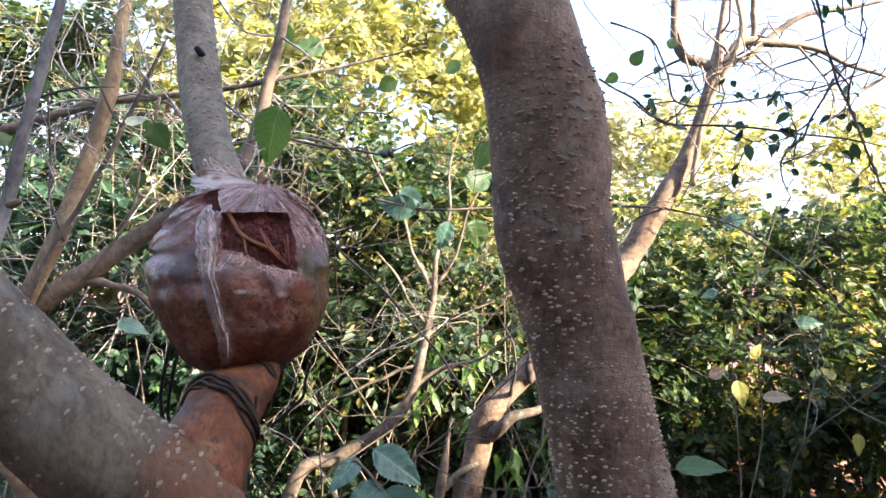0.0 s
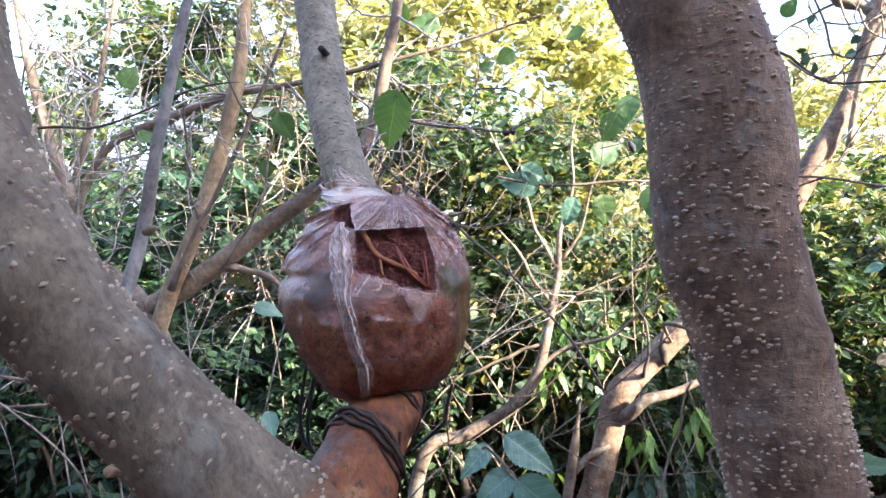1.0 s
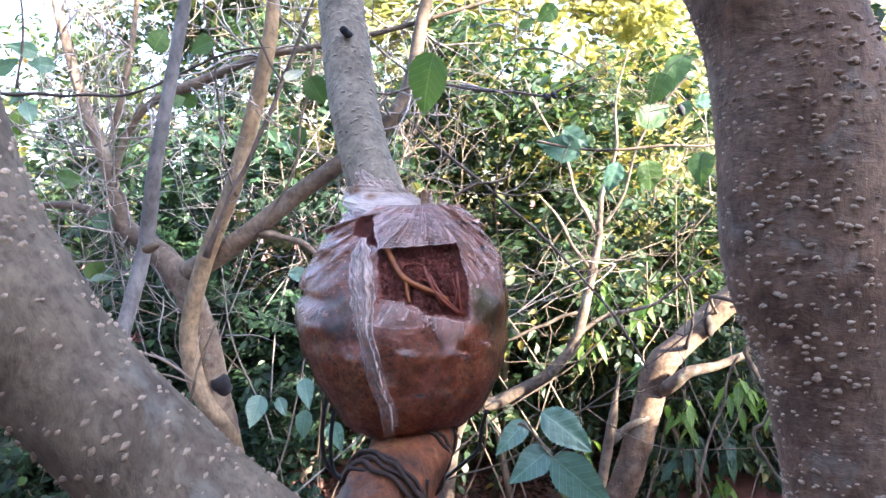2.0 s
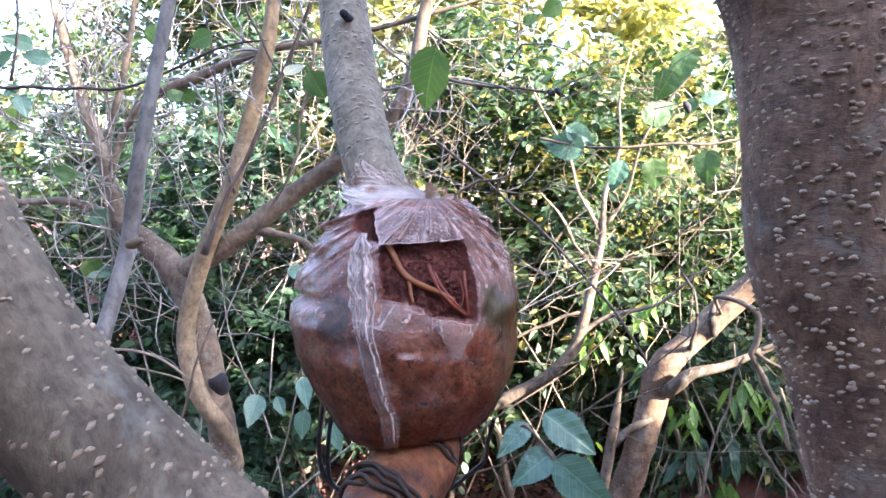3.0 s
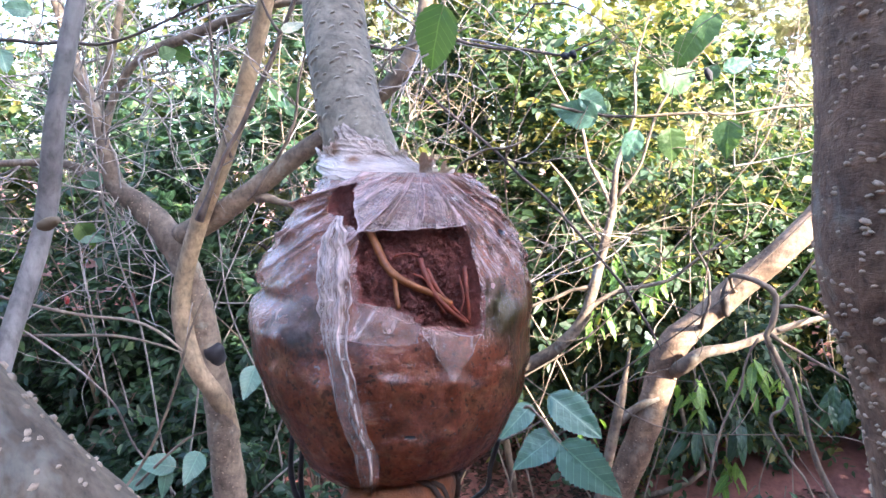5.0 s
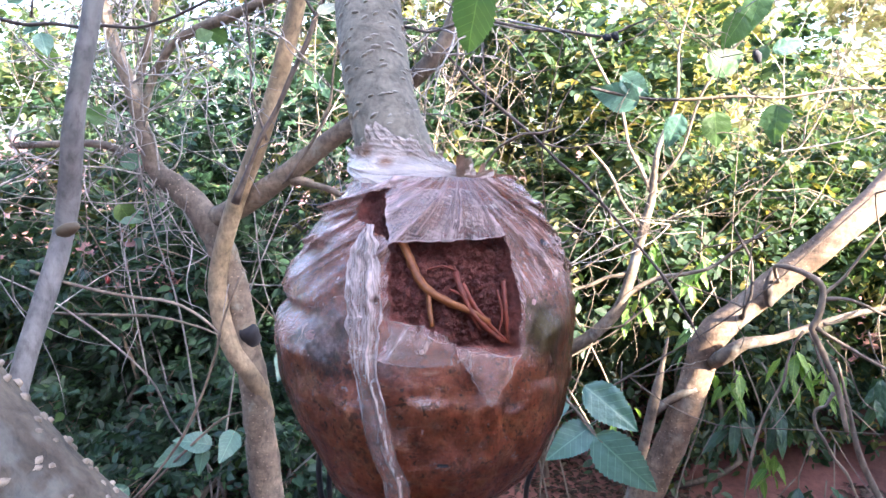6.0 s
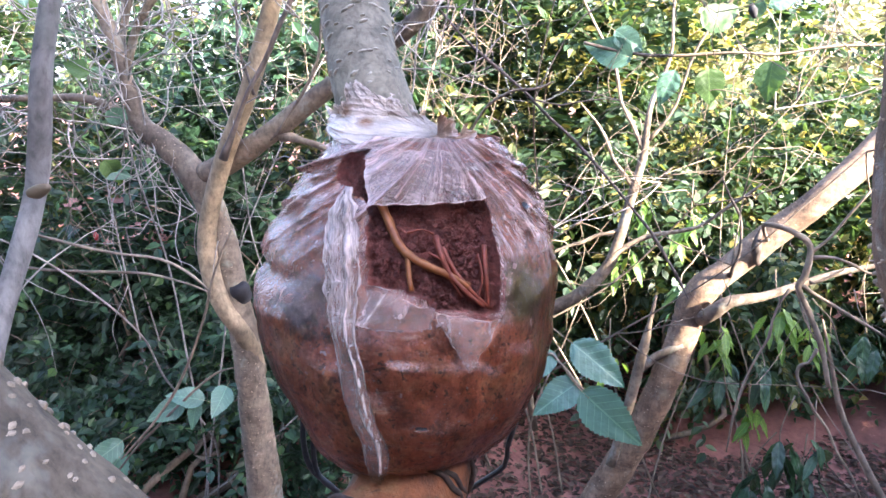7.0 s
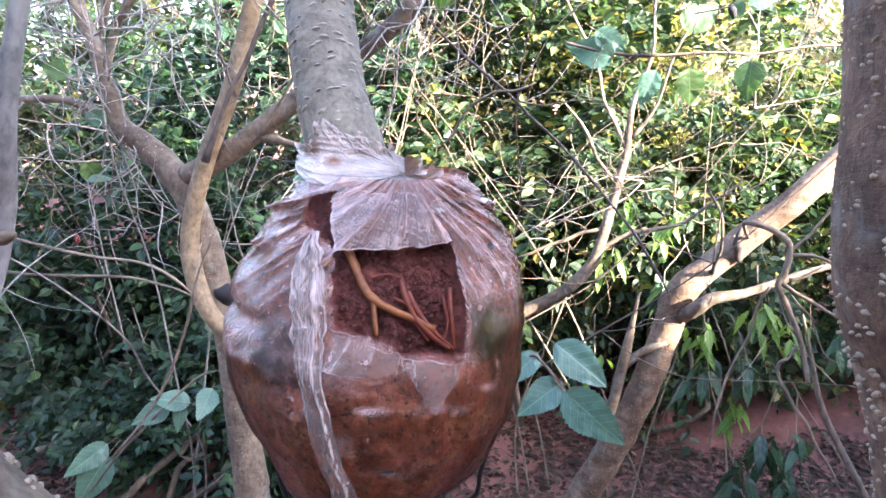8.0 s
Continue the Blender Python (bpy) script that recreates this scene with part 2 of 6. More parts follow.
def packed_soil_material():
    m, t, b = material("damp_packed_soil")
    c = coords(t)
    a, f = noise_tex(t, c, 42, 6, 0.66), noise_tex(t, c, 300, 5, 0.7)
    sp = noise_tex(t, c, 21, 3, 0.55)
    col = ramp(t, a, [(0.36, (0.12, 0.033, 0.016)), (0.45, (0.34, 0.092, 0.042)), (0.55, (0.47, 0.15, 0.07)), (0.66, (0.6, 0.29, 0.15))])
    col = mix(t, ramp(t, noise_tex(t, c, 15, 4, 0.6, (1, 1, 1), (0.7, 0, 1)), [(0.42, 0.0), (0.62, 0.55)]), col, (0.24, 0.07, 0.036))
    col = mix(t, 0.75, col, ramp(t, f, [(0.3, 0.3), (0.5, 0.95), (0.7, 1.5)]), "MULTIPLY")
    col = mix(t, ramp(t, sp, [(0.56, 0.0), (0.68, 0.8)]), col, (0.04, 0.034, 0.028))
    col = mix(t, ramp(t, noise_tex(t, c, 160, 5, 0.75), [(0.55, 0.0), (0.64, 0.75)]), col, (0.07, 0.032, 0.02))
    col = mix(t, ramp(t, noise_tex(t, c, 60, 5, 0.75, (1, 1, 4), (0.2, 0.35, 0)), [(0.58, 0.0), (0.68, 0.55)]), col, (0.6, 0.33, 0.2))
    for spot, size, tone in (((-0.0205, -0.054, 0.006), 0.017, (0.02, 0.02, 0.024)), ((-0.047, -0.027, -0.004), 0.02, (0.025, 0.022, 0.024)), ((0.058, -0.022, 0.012), 0.02, (0.1, 0.085, 0.025))):
        gap = t.nodes.new("ShaderNodeVectorMath")
        gap.operation = "DISTANCE"
        t.links.new(c, gap.inputs[0])
        gap.inputs[1].default_value = spot
        far = arith(t, "ADD", arith(t, "DIVIDE", gap.outputs["Value"], size), arith(t, "MULTIPLY", arith(t, "SUBTRACT", a, 0.5), 1.8))
        col = mix(t, ramp(t, far, [(0.45, 0.95), (0.85, 0.0)]), col, tone)
    col = mix(t, ramp(t, noise_tex(t, c, 420, 3, 0.6), [(0.6, 0.0), (0.65, 0.8)]), col, (0.04, 0.022, 0.014))
    moss = noise_tex(t, c, 46, 4, 0.6, (1, 1, 1), (1, 2, 0))
    col = mix(t, ramp(t, moss, [(0.6, 0.0), (0.75, 0.6)]), col, (0.12, 0.1, 0.03))
    t.links.new(col, b.inputs["Base Color"])
    b.inputs["Roughness"].default_value = 0.6
    bump(t, b, f, 0.6, 0.0015)
    return m


def bare_wood_material():
    m, t, b = material("bared_orange_wood")
    c = coords(t)
    a, f = noise_tex(t, c, 40, 5, 0.6), noise_tex(t, c, 260, 5, 0.7, (1, 1, 0.4))
    edge = noise_tex(t, c, 55, 4, 0.65)
    col = ramp(t, a, [(0.36, (0.06, 0.02, 0.008)), (0.45, (0.16, 0.05, 0.016)), (0.55, (0.24, 0.078, 0.024)), (0.66, (0.33, 0.16, 0.065))])
    col = mix(t, 0.6, col, ramp(t, f, [(0.3, 0.5), (0.5, 0.95), (0.7, 1.25)]), "MULTIPLY")
    sep = t.nodes.new("ShaderNodeSeparateXYZ")
    t.links.new(c, sep.inputs[0])
    side = arith(t, "ADD", arith(t, "MULTIPLY", sep.outputs[0], -22.0), arith(t, "MULTIPLY", arith(t, "SUBTRACT", edge, 0.5), 2.2))
    side = arith(t, "ADD", side, -2.25)
    col = mix(t, ramp(t, noise_tex(t, c, 120, 4, 0.7), [(0.56, 0.0), (0.66, 0.8)]), col, (0.07, 0.03, 0.016))
    old = mix(t, 0.7, (0.16, 0.125, 0.1), ramp(t, f, [(0.3, 0.4), (0.5, 0.9), (0.72, 1.3)]), "MULTIPLY")
    col = mix(t, ramp(t, side, [(0.0, 0.0), (0.5, 1.0)]), col, old)
    t.links.new(col, b.inputs["Base Color"])
    b.inputs["Roughness"].default_value = 0.7
    bump(t, b, mix(t, 0.5, a, f), 0.8, 0.004)
    return m


def simple(name, a, c, rough=0.5, scale=200.0, depth=0.0005):
    m, t, b = material(name)
    n = noise_tex(t, coords(t), scale, 4, 0.6)
    t.links.new(ramp(t, n, [(0.3, a), (0.7, c)]), b.inputs["Base Color"])
    b.inputs["Roughness"].default_value = rough
    bump(t, b, n, 0.5, depth)
    return m


SOIL, PACKED, BARE_WOOD = soil_material(), packed_soil_material(), bare_wood_material()
FILM = film_material("hazy_plastic_film", 0.0, (0.95, 0.62, 0.53), 0.0)
FILM_WHITE = film_material("folded_plastic_film", 0.05, (1.0, 0.77, 0.67), 0.1)
FILM_FLAP = film_material("loose_plastic_film", 0.17, (0.97, 0.66, 0.56), 0.16)
FILM_COLLAR = film_material("gathered_plastic_film", 0.25, (1.0, 0.8, 0.67), 0.36, ((-0.03, 0.004, 0.0735), (-0.019, -0.003, 0.0705)))
CORD = simple("dark_rubber_cord", (0.024, 0.014, 0.009), (0.06, 0.036, 0.026), 0.85, 350)
CORD_BLACK = simple("black_cord", (0.008, 0.009, 0.012), (0.03, 0.032, 0.036), 0.45, 300)
ROOT_ORANGE = simple("orange_root_bark", (0.2, 0.055, 0.014), (0.36, 0.125, 0.032), 0.5, 260)
ROOT_RED = simple("red_brown_root", (0.13, 0.022, 0.011), (0.26, 0.05, 0.022), 0.5, 300)
BERRY = simple("red_berry_skin", (0.22, 0.02, 0.02), (0.32, 0.04, 0.035), 0.4)


def ground_material():
    m, t, b = material("red_earth")
    c = coords(t)
    a, f, g = noise_tex(t, c, 1.3, 5, 0.6), noise_tex(t, c, 26, 6, 0.7), noise_tex(t, c, 120, 5, 0.7)
    col = ramp(t, a, [(0.3, (0.17, 0.075, 0.062)), (0.5, (0.29, 0.126, 0.106)), (0.72, (0.38, 0.18, 0.155))])
    col = mix(t, 0.65, col, ramp(t, f, [(0.3, 0.45), (0.5, 0.95), (0.72, 1.25)]), "MULTIPLY")
    t.links.new(col, b.inputs["Base Color"])
    b.inputs["Roughness"].default_value = 0.9
    bump(t, b, mix(t, 0.4, f, g), 0.8, 0.02)
    return m


EARTH = ground_material()

# ---- building helpers ----
def mesh_object(name, bm, mat, parent=None, label=""):
    me = bpy.data.meshes.new(name)
    bm.to_mesh(me)
    bm.free()
    me.materials.append(mat)
    me.polygons.foreach_set("use_smooth", [True] * len(me.polygons))
    ob = new(name, me)
    ob.parent = parent
    return tagged(ob, label)


part = mesh_object


def raw_mesh(name, co, faces, mat, parent=None, label="", smooth=True):
    """A mesh from numpy arrays: co (n, 3), faces (m, k)."""
    me = bpy.data.meshes.new(name)
    k = faces.shape[1]
    me.vertices.add(len(co))
    me.vertices.foreach_set("co", np.ascontiguousarray(co, dtype=np.float32).ravel())
    me.loops.add(faces.size)
    me.loops.foreach_set("vertex_index", np.ascontiguousarray(faces, dtype=np.int32).ravel())
    me.polygons.add(len(faces))
    me.polygons.foreach_set("loop_start", np.arange(0, faces.size, k, dtype=np.int32))
    me.polygons.foreach_set("use_smooth", np.full(len(faces), smooth))
    me.update(calc_edges=True)
    me.materials.append(mat)
    ob = new(name, me)
    ob.parent = parent
    return tagged(ob, label)


def root(name, at, label, category, group="", kind=""):
    e = new(name)
    e.location = at
    e.empty_display_size = 0.05
    return tagged(e, label, category, group, kind)


def spline(rows, step):
    """Catmull-Rom through rows of (x, y, z, radius), about step metres apart."""
    r = np.array(rows, dtype=float)
    r = np.vstack([2 * r[0] - r[1], r, 2 * r[-1] - r[-2]])
    made = []
    for i in range(1, len(r) - 2):
        a, b, c, d = r[i - 1], r[i], r[i + 1], r[i + 2]
        n = max(2, int(np.linalg.norm(c[:3] - b[:3]) / step))
        for k in range(n):
            u = k / n
            made.append(0.5 * (2 * b + (c - a) * u + (2 * a - 5 * b + 4 * c - d) * u * u + (3 * b - 3 * c + d - a) * u ** 3))
    made.append(r[-2])
    made = np.array(made)
    made[:, 3] = np.maximum(made[:, 3], 0.0004)
    return made


def frames_along(pts):
    """Tangent and two cross vectors at each point, carried along without twist."""
    tan = np.gradient(pts, axis=0)
    tan /= np.linalg.norm(tan, axis=1)[:, None] + 1e-12
    side = np.cross(tan[0], (0.3, 1, 0.1))
    side /= np.linalg.norm(side)
    us, vs = [], []
    for t in tan:
        side = side - t * side.dot(t)
        side /= np.linalg.norm(side)
        us.append(side)
        vs.append(np.cross(t, side))
    return tan, np.array(us), np.array(vs)


def tube_arrays(rows, sides, step, rough=0.0, freq=30.0, lumps=(), base=0):
    s = spline(rows, step)
    _, u, v = frames_along(s[:, :3])
    n = len(s)
    ang = np.arange(sides) * 2 * math.pi / sides
    co = np.empty((n, sides, 3))
    if not rough and not lumps:
        co[:] = s[:, None, :3] + s[:, None, 3:] * (u[:, None] * np.cos(ang)[None, :, None] + v[:, None] * np.sin(ang)[None, :, None])
    for i in range(n if rough or lumps else 0):
        for j in range(sides):
            d = u[i] * math.cos(ang[j]) + v[i] * math.sin(ang[j])
            rad = s[i, 3]
            p = s[i, :3] + d * rad
            if rough:
                rad *= 1 + rough * noise.noise(Vector(p * freq)) + 0.5 * rough * noise.noise(Vector(p * freq * 2.7))
            for at, size, amount in lumps:
                q = np.sum((p - np.array(at)) ** 2) / size ** 2
                if q < 6:
                    rad += amount * math.exp(-q)
            co[i, j] = s[i, :3] + d * rad
    idx = np.arange(n * sides).reshape(n, sides)
    a, b = idx[:-1], idx[1:]
    quads = np.stack([a, np.roll(a, -1, 1), np.roll(b, -1, 1), b], -1).reshape(-1, 4)
    co = np.vstack([co.reshape(-1, 3), s[:1, :3], s[-1:, :3] ])
    c0, c1 = n * sides, n * sides + 1
    caps = [(c0, idx[0, (j + 1) % sides], idx[0, j], idx[0, j]) for j in range(sides)] + [(c1, idx[-1, j], idx[-1, (j + 1) % sides], idx[-1, (j + 1) % sides]) for j in range(sides)]
    return co, quads, np.array(caps), s


def tube(name, rows, mat, parent=None, label="", sides=10, step=0.03, rough=0.05, freq=30.0, lumps=()):
    if name in ("twig", "branch"):
        fine = spline(rows, 0.07)
        rows = [tuple(r) for r in fine]
        for k in range(1, len(rows) - 1):
            n = noise.noise_vector(Vector(rows[k][:3]) * 23)
            rows[k] = (rows[k][0] + n.x * 0.009, rows[k][1] + n.y * 0.009, rows[k][2] + n.z * 0.009, rows[k][3] * 0.75 * (1 + 0.25 * n.x))
        rows = list(rows[:-1]) + [(*rows[-1][:3], rows[-1][3] * 0.35)]
    co, quads, caps, _ = tube_arrays(rows, sides, step, rough, freq, lumps)
    tris = caps[:, :3]
    me = bpy.data.meshes.new(name)
    me.from_pydata(co.tolist(), [], quads.tolist() + tris.tolist())
    me.polygons.foreach_set("use_smooth", [True] * len(me.polygons))
    me.materials.append(mat)
    ob = new(name, me)
    ob.parent = parent
    if parent is not None:
        ob.matrix_parent_inverse = parent.matrix_basis.inverted()
    return tagged(ob, label)


def many_tubes(name, runs, mat, parent=None, label="", sides=5, step=0.05):
    """Several thin twigs in one mesh."""
    cos, fs, base = [], [], 0
    for rows in runs:
        co, quads, caps, _ = tube_arrays(rows, sides, step)
        cos.append(co)
        fs.append(quads + base)
        base += len(co)
    ob = raw_mesh(name, np.vstack(cos), np.vstack(fs), mat, None, label)
    if parent is not None:
        ob.parent = parent
        ob.matrix_parent_inverse = parent.matrix_basis.inverted()
    return ob


def adopt(ob, parent):
    ob.parent = parent
    ob.matrix_parent_inverse = parent.matrix_basis.inverted()
    return ob


RNG = np.random.default_rng(7)


def unit(a):
    return a / (np.linalg.norm(a, axis=-1, keepdims=True) + 1e-9)


def leaf_cloud(name, at, along, face, length, width, mat, parent, label=""):
    """Many small leaves, each of eight corners and folded along its midrib."""
    n = len(at)
    along = unit(along)
    face = unit(face - along * np.sum(face * along, 1)[:, None])
    side = np.cross(along, face)
    L, W = length[:, None], width[:, None]
    fold = RNG.uniform(0.05, 0.3, (n, 1)) * W
    curl = RNG.uniform(-0.12, 0.22, (n, 1)) * L
    def pt(u, w, z):
        return at + along * L * u + side * W * w + face * (fold * z - curl * u * u)
    co = np.stack([pt(0, 0, 0), pt(0.25, 0.4, 0.8), pt(0.55, 0.46, 0.9), pt(0.82, 0.22, 0.5), pt(1, 0, 0), pt(0.82, -0.22, 0.5), pt(0.55, -0.46, 0.9), pt(0.25, -0.4, 0.8)], 1)
    base = (np.arange(n) * 8)[:, None]
    quads = (base[:, :, None] + np.array([[0, 1, 2, 3], [0, 3, 4, 5], [0, 5, 6, 7]])[None]).reshape(-1, 4)
    ob = raw_mesh(name, co.reshape(-1, 3), quads, mat, None, label, smooth=False)
    tagged(ob, kind="stuff")
    return adopt(ob, parent) if parent is not None else ob


# ---- ground ----
def bank(x, y):
    """Height of the earth: level by the trees, rising to a low bank behind them."""
    def ease(v, a, b):
        k = min(1.0, max(0.0, (v - a) / (b - a)))
        return k * k * (3 - 2 * k)
    z = 0.55 * ease(y, 2.3, 3.3) * ease(-x, 0.2, 1.4) + 0.25 * ease(y, 3.4, 4.6)
    near = ease(14 - math.hypot(x, y), 0, 6)
    return z * near + near * (0.05 * noise.noise(Vector((x * 0.9, y * 0.9, 0))) + 0.018 * noise.noise(Vector((x * 5, y * 5, 3))))


def build_ground():
    ticks = [-2500, -600, -150, -40, -18] + [round(-12 + 0.12 * i, 3) for i in range(201)] + [18, 40, 150, 600, 2500]
    xs = ticks
    co = np.array([(x, y, bank(x, y)) for y in xs for x in xs])
    k = len(xs)
    idx = np.arange(k * k).reshape(k, k)
    quads = np.stack([idx[:-1, :-1], idx[:-1, 1:], idx[1:, 1:], idx[1:, :-1]], -1).reshape(-1, 4)
    return tagged(raw_mesh("ground", co, quads, EARTH), "bare red clay earth rising to a low bank", "ground", kind="structure")


build_ground()


def litter():
    n = 52000
    x, y = RNG.uniform(-3.2, 3.0, n), RNG.uniform(1.4, 4.6, n)
    at = np.array([(a, b, bank(a, b) + 0.006) for a, b in zip(x, y)])
    keep = np.array([noise.noise(Vector((a * 1.4, b * 1.4, 9))) + 0.25 * noise.noise(Vector((a * 5, b * 5, 2))) > -0.4 + 0.5 * min(1.0, max(0.0, (a + 0.15) / 0.5)) for a, b in zip(x, y)])
    at = at[keep]
    m = len(at)
    turn = RNG.uniform(0, 6.28, m)
    along = np.stack([np.cos(turn), np.sin(turn), RNG.normal(0.05, 0.18, m)], 1)
    face = np.stack([RNG.normal(0, 0.35, m), RNG.normal(0, 0.35, m), np.ones(m)], 1)
    ob = leaf_cloud("leaf_litter", at, along, face, RNG.uniform(0.02, 0.055, m), RNG.uniform(0.012, 0.03, m), LEAF_DRY, None, "dry brown fallen leaves scattered on the red earth")
    tagged(ob, category="leaf litter", kind="stuff")


litter()


# ---- hedge of small-leaved bushes ----
def bush(name, centre, size, sprays, mat, leaf, label, seed=1, group="", stems=5, per=13, low=0.0, thin=0.0):
    """Leafy sprays set in uneven clumps over an ellipsoid, carried by a few stems from the ground."""
    rng = np.random.default_rng(seed)
    c, s = np.array(centre), np.array(size)
    gz = bank(c[0], c[1])
    e = root(name, (c[0], c[1], gz), label, "bush", group)
    lump = max(8, int(sprays / 22))
    d = unit(rng.normal(size=(lump, 3)))
    clumps = c + d * s * rng.uniform(0.35, 1.0, (lump, 1)) ** 0.6
    clumps[:, 2] = np.maximum(clumps[:, 2], gz + 0.05)
    tone = rng.normal(size=(lump, 3)) * 0.5
    which = rng.integers(0, lump, sprays)
    foot = clumps[which] + rng.normal(size=(sprays, 3)) * np.array([0.1, 0.1, 0.085]) * (0.7 + 0.4 * float(s.mean()))
    foot[:, 2] = np.maximum(foot[:, 2], gz + 0.03)
    way = unit(unit(foot - c) * 0.8 + tone[which] * 0.6 + rng.normal(size=(sprays, 3)) * 0.6 + np.array([0, -0.1, 0.15]))
    reach = rng.uniform(0.6, 1.3, sprays) * leaf * 3.6
    k = np.arange(per)
    f = (k + 0.5) / per
    at = foot[:, None] + way[:, None] * (reach[:, None] * f)[..., None]
    at = at + np.array([0, 0, -1.0]) * (reach[:, None] * f * f * 0.3)[..., None]
    up = unit(np.array([0, -0.25, 1.0]) + rng.normal(size=(sprays, 3)) * 0.45)
    side = unit(np.cross(way, up))
    sign = np.where(k % 2 == 0, 1.0, -1.0)
    along = side[:, None] * sign[None, :, None] * 0.9 + way[:, None] * 0.6 + np.array([0, 0, -0.25]) + rng.normal(size=(sprays, per, 3)) * 0.25
    face = up[:, None] + rng.normal(size=(sprays, per, 3)) * 0.35
    n = sprays * per
    length = rng.uniform(0.6, 1.2, n) * leaf
    keep = rng.random(n) > thin
    leaf_cloud("foliage", at.reshape(-1, 3)[keep], along.reshape(-1, 3)[keep], face.reshape(-1, 3)[keep], length[keep], (length * rng.uniform(0.52, 0.72, n))[keep], mat, e)
    some = range(0, sprays, 4)
    many_tubes("twig_tangle", [[(*foot[i], 0.003), (*(foot[i] + way[i] * reach[i] * 0.55 - np.array([0, 0, reach[i] * 0.08])), 0.002), (*at[i, -1], 0.001)] for i in some], BARK_TWIG, e, sides=3, step=0.2)["kind"] = "stuff"
    for i in range(stems):
        tip = clumps[rng.integers(0, lump)]
        b = np.array([c[0] + rng.normal() * 0.18, c[1] + rng.normal() * 0.18, gz - 0.03])
        bend = [b + (tip - b) * f + rng.normal(size=3) * 0.07 for f in (0.2, 0.4, 0.6, 0.8)]
        tube("stem", [(*b, 0.018), *((*q, 0.016 - 0.003 * k) for k, q in enumerate(bend)), (*tip, 0.003)], BARK_TWIG, e, sides=6, step=0.1, rough=0)
    return e


GREEN = "dense small-leaved green bush in the hedge"
SHADY = "low bush at the foot of the hedge, leaves coloured dark as in shade"
SUNLIT = "tall yellow-green bush behind the hedge, most leaves coloured as sunlit"
HEDGE = [
    # centre, half sizes, sprays, leaf length
    ((-3.2, 2.7, 1.3), (0.8, 0.6, 1.1), 900, LEAF_HEDGE, 0.055, GREEN),
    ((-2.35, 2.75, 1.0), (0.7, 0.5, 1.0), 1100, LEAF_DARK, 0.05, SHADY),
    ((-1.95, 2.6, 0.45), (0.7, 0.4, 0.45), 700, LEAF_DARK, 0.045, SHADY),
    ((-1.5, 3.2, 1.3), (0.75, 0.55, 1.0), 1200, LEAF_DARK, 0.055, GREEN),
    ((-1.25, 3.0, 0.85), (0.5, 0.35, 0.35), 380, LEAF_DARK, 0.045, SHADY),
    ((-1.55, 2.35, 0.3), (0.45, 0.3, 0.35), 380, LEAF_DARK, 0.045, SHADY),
    ((-0.7, 3.4, 1.4), (0.75, 0.55, 1.1), 1300, LEAF_MID, 0.054, GREEN),
    ((0.05, 3.65, 1.3), (0.7, 0.5, 1.1), 1300, LEAF_MID, 0.054, GREEN),
    ((0.85, 4.2, 0.95), (0.65, 0.5, 0.85), 1100, LEAF_MID, 0.056, GREEN),
    ((1.75, 4.2, 1.15), (0.75, 0.5, 1.0), 1100, LEAF_HEDGE, 0.06, GREEN),
    ((2.6, 4.1, 1.1), (0.6, 0.5, 0.9), 700, LEAF_HEDGE, 0.06, GREEN),
]
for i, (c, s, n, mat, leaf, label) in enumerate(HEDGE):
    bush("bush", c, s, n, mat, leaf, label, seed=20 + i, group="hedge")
TALL = [
    ((-4.2, 4.6, 1.7), (1.1, 0.8, 1.4), 600),
    ((-3.4, 5.1, 2.6), (0.9, 0.7, 1.5), 800),
    ((-2.6, 4.5, 1.8), (1.0, 0.8, 1.5), 900),
    ((-1.5, 4.5, 2.0), (0.9, 0.8, 1.8), 1100),
    ((-0.6, 4.6, 2.0), (0.9, 0.8, 1.9), 1100),
    ((0.1, 4.7, 1.4), (0.65, 0.8, 1.1), 750),
    ((1.0, 6.2, 1.05), (1.0, 0.8, 0.9), 700),
    ((2.2, 5.6, 1.65), (0.95, 0.9, 1.6), 1100),
    ((3.4, 5.4, 1.45), (1.0, 0.9, 1.4), 900),
]
# the first three keep the darker leaf, the rest take the sunlit-coloured one
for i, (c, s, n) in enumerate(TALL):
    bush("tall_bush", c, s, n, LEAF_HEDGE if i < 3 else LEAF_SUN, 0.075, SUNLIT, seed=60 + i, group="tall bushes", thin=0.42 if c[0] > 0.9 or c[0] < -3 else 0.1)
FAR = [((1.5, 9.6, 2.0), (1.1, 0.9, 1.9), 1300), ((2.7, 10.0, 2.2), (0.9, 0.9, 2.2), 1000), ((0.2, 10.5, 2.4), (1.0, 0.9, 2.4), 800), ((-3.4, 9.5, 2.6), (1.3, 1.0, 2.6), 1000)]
# paleness stands for glaring sun on distant foliage, painted into the leaf colour
LEAF_FAR = leaf_material("sun_bleached_tone_far_leaf", [(0.0, (0.22, 0.25, 0.12)), (0.4, (0.33, 0.36, 0.2)), (0.8, (0.44, 0.44, 0.31)), (1.0, (0.5, 0.47, 0.39))], 0.12)
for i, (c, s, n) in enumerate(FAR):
    bush("tall_bush", c, s, n, LEAF_FAR, 0.13, "far thicket with the glare of full sun put into its pale leaf colour", seed=140 + i, group="far thicket", thin=0.4)
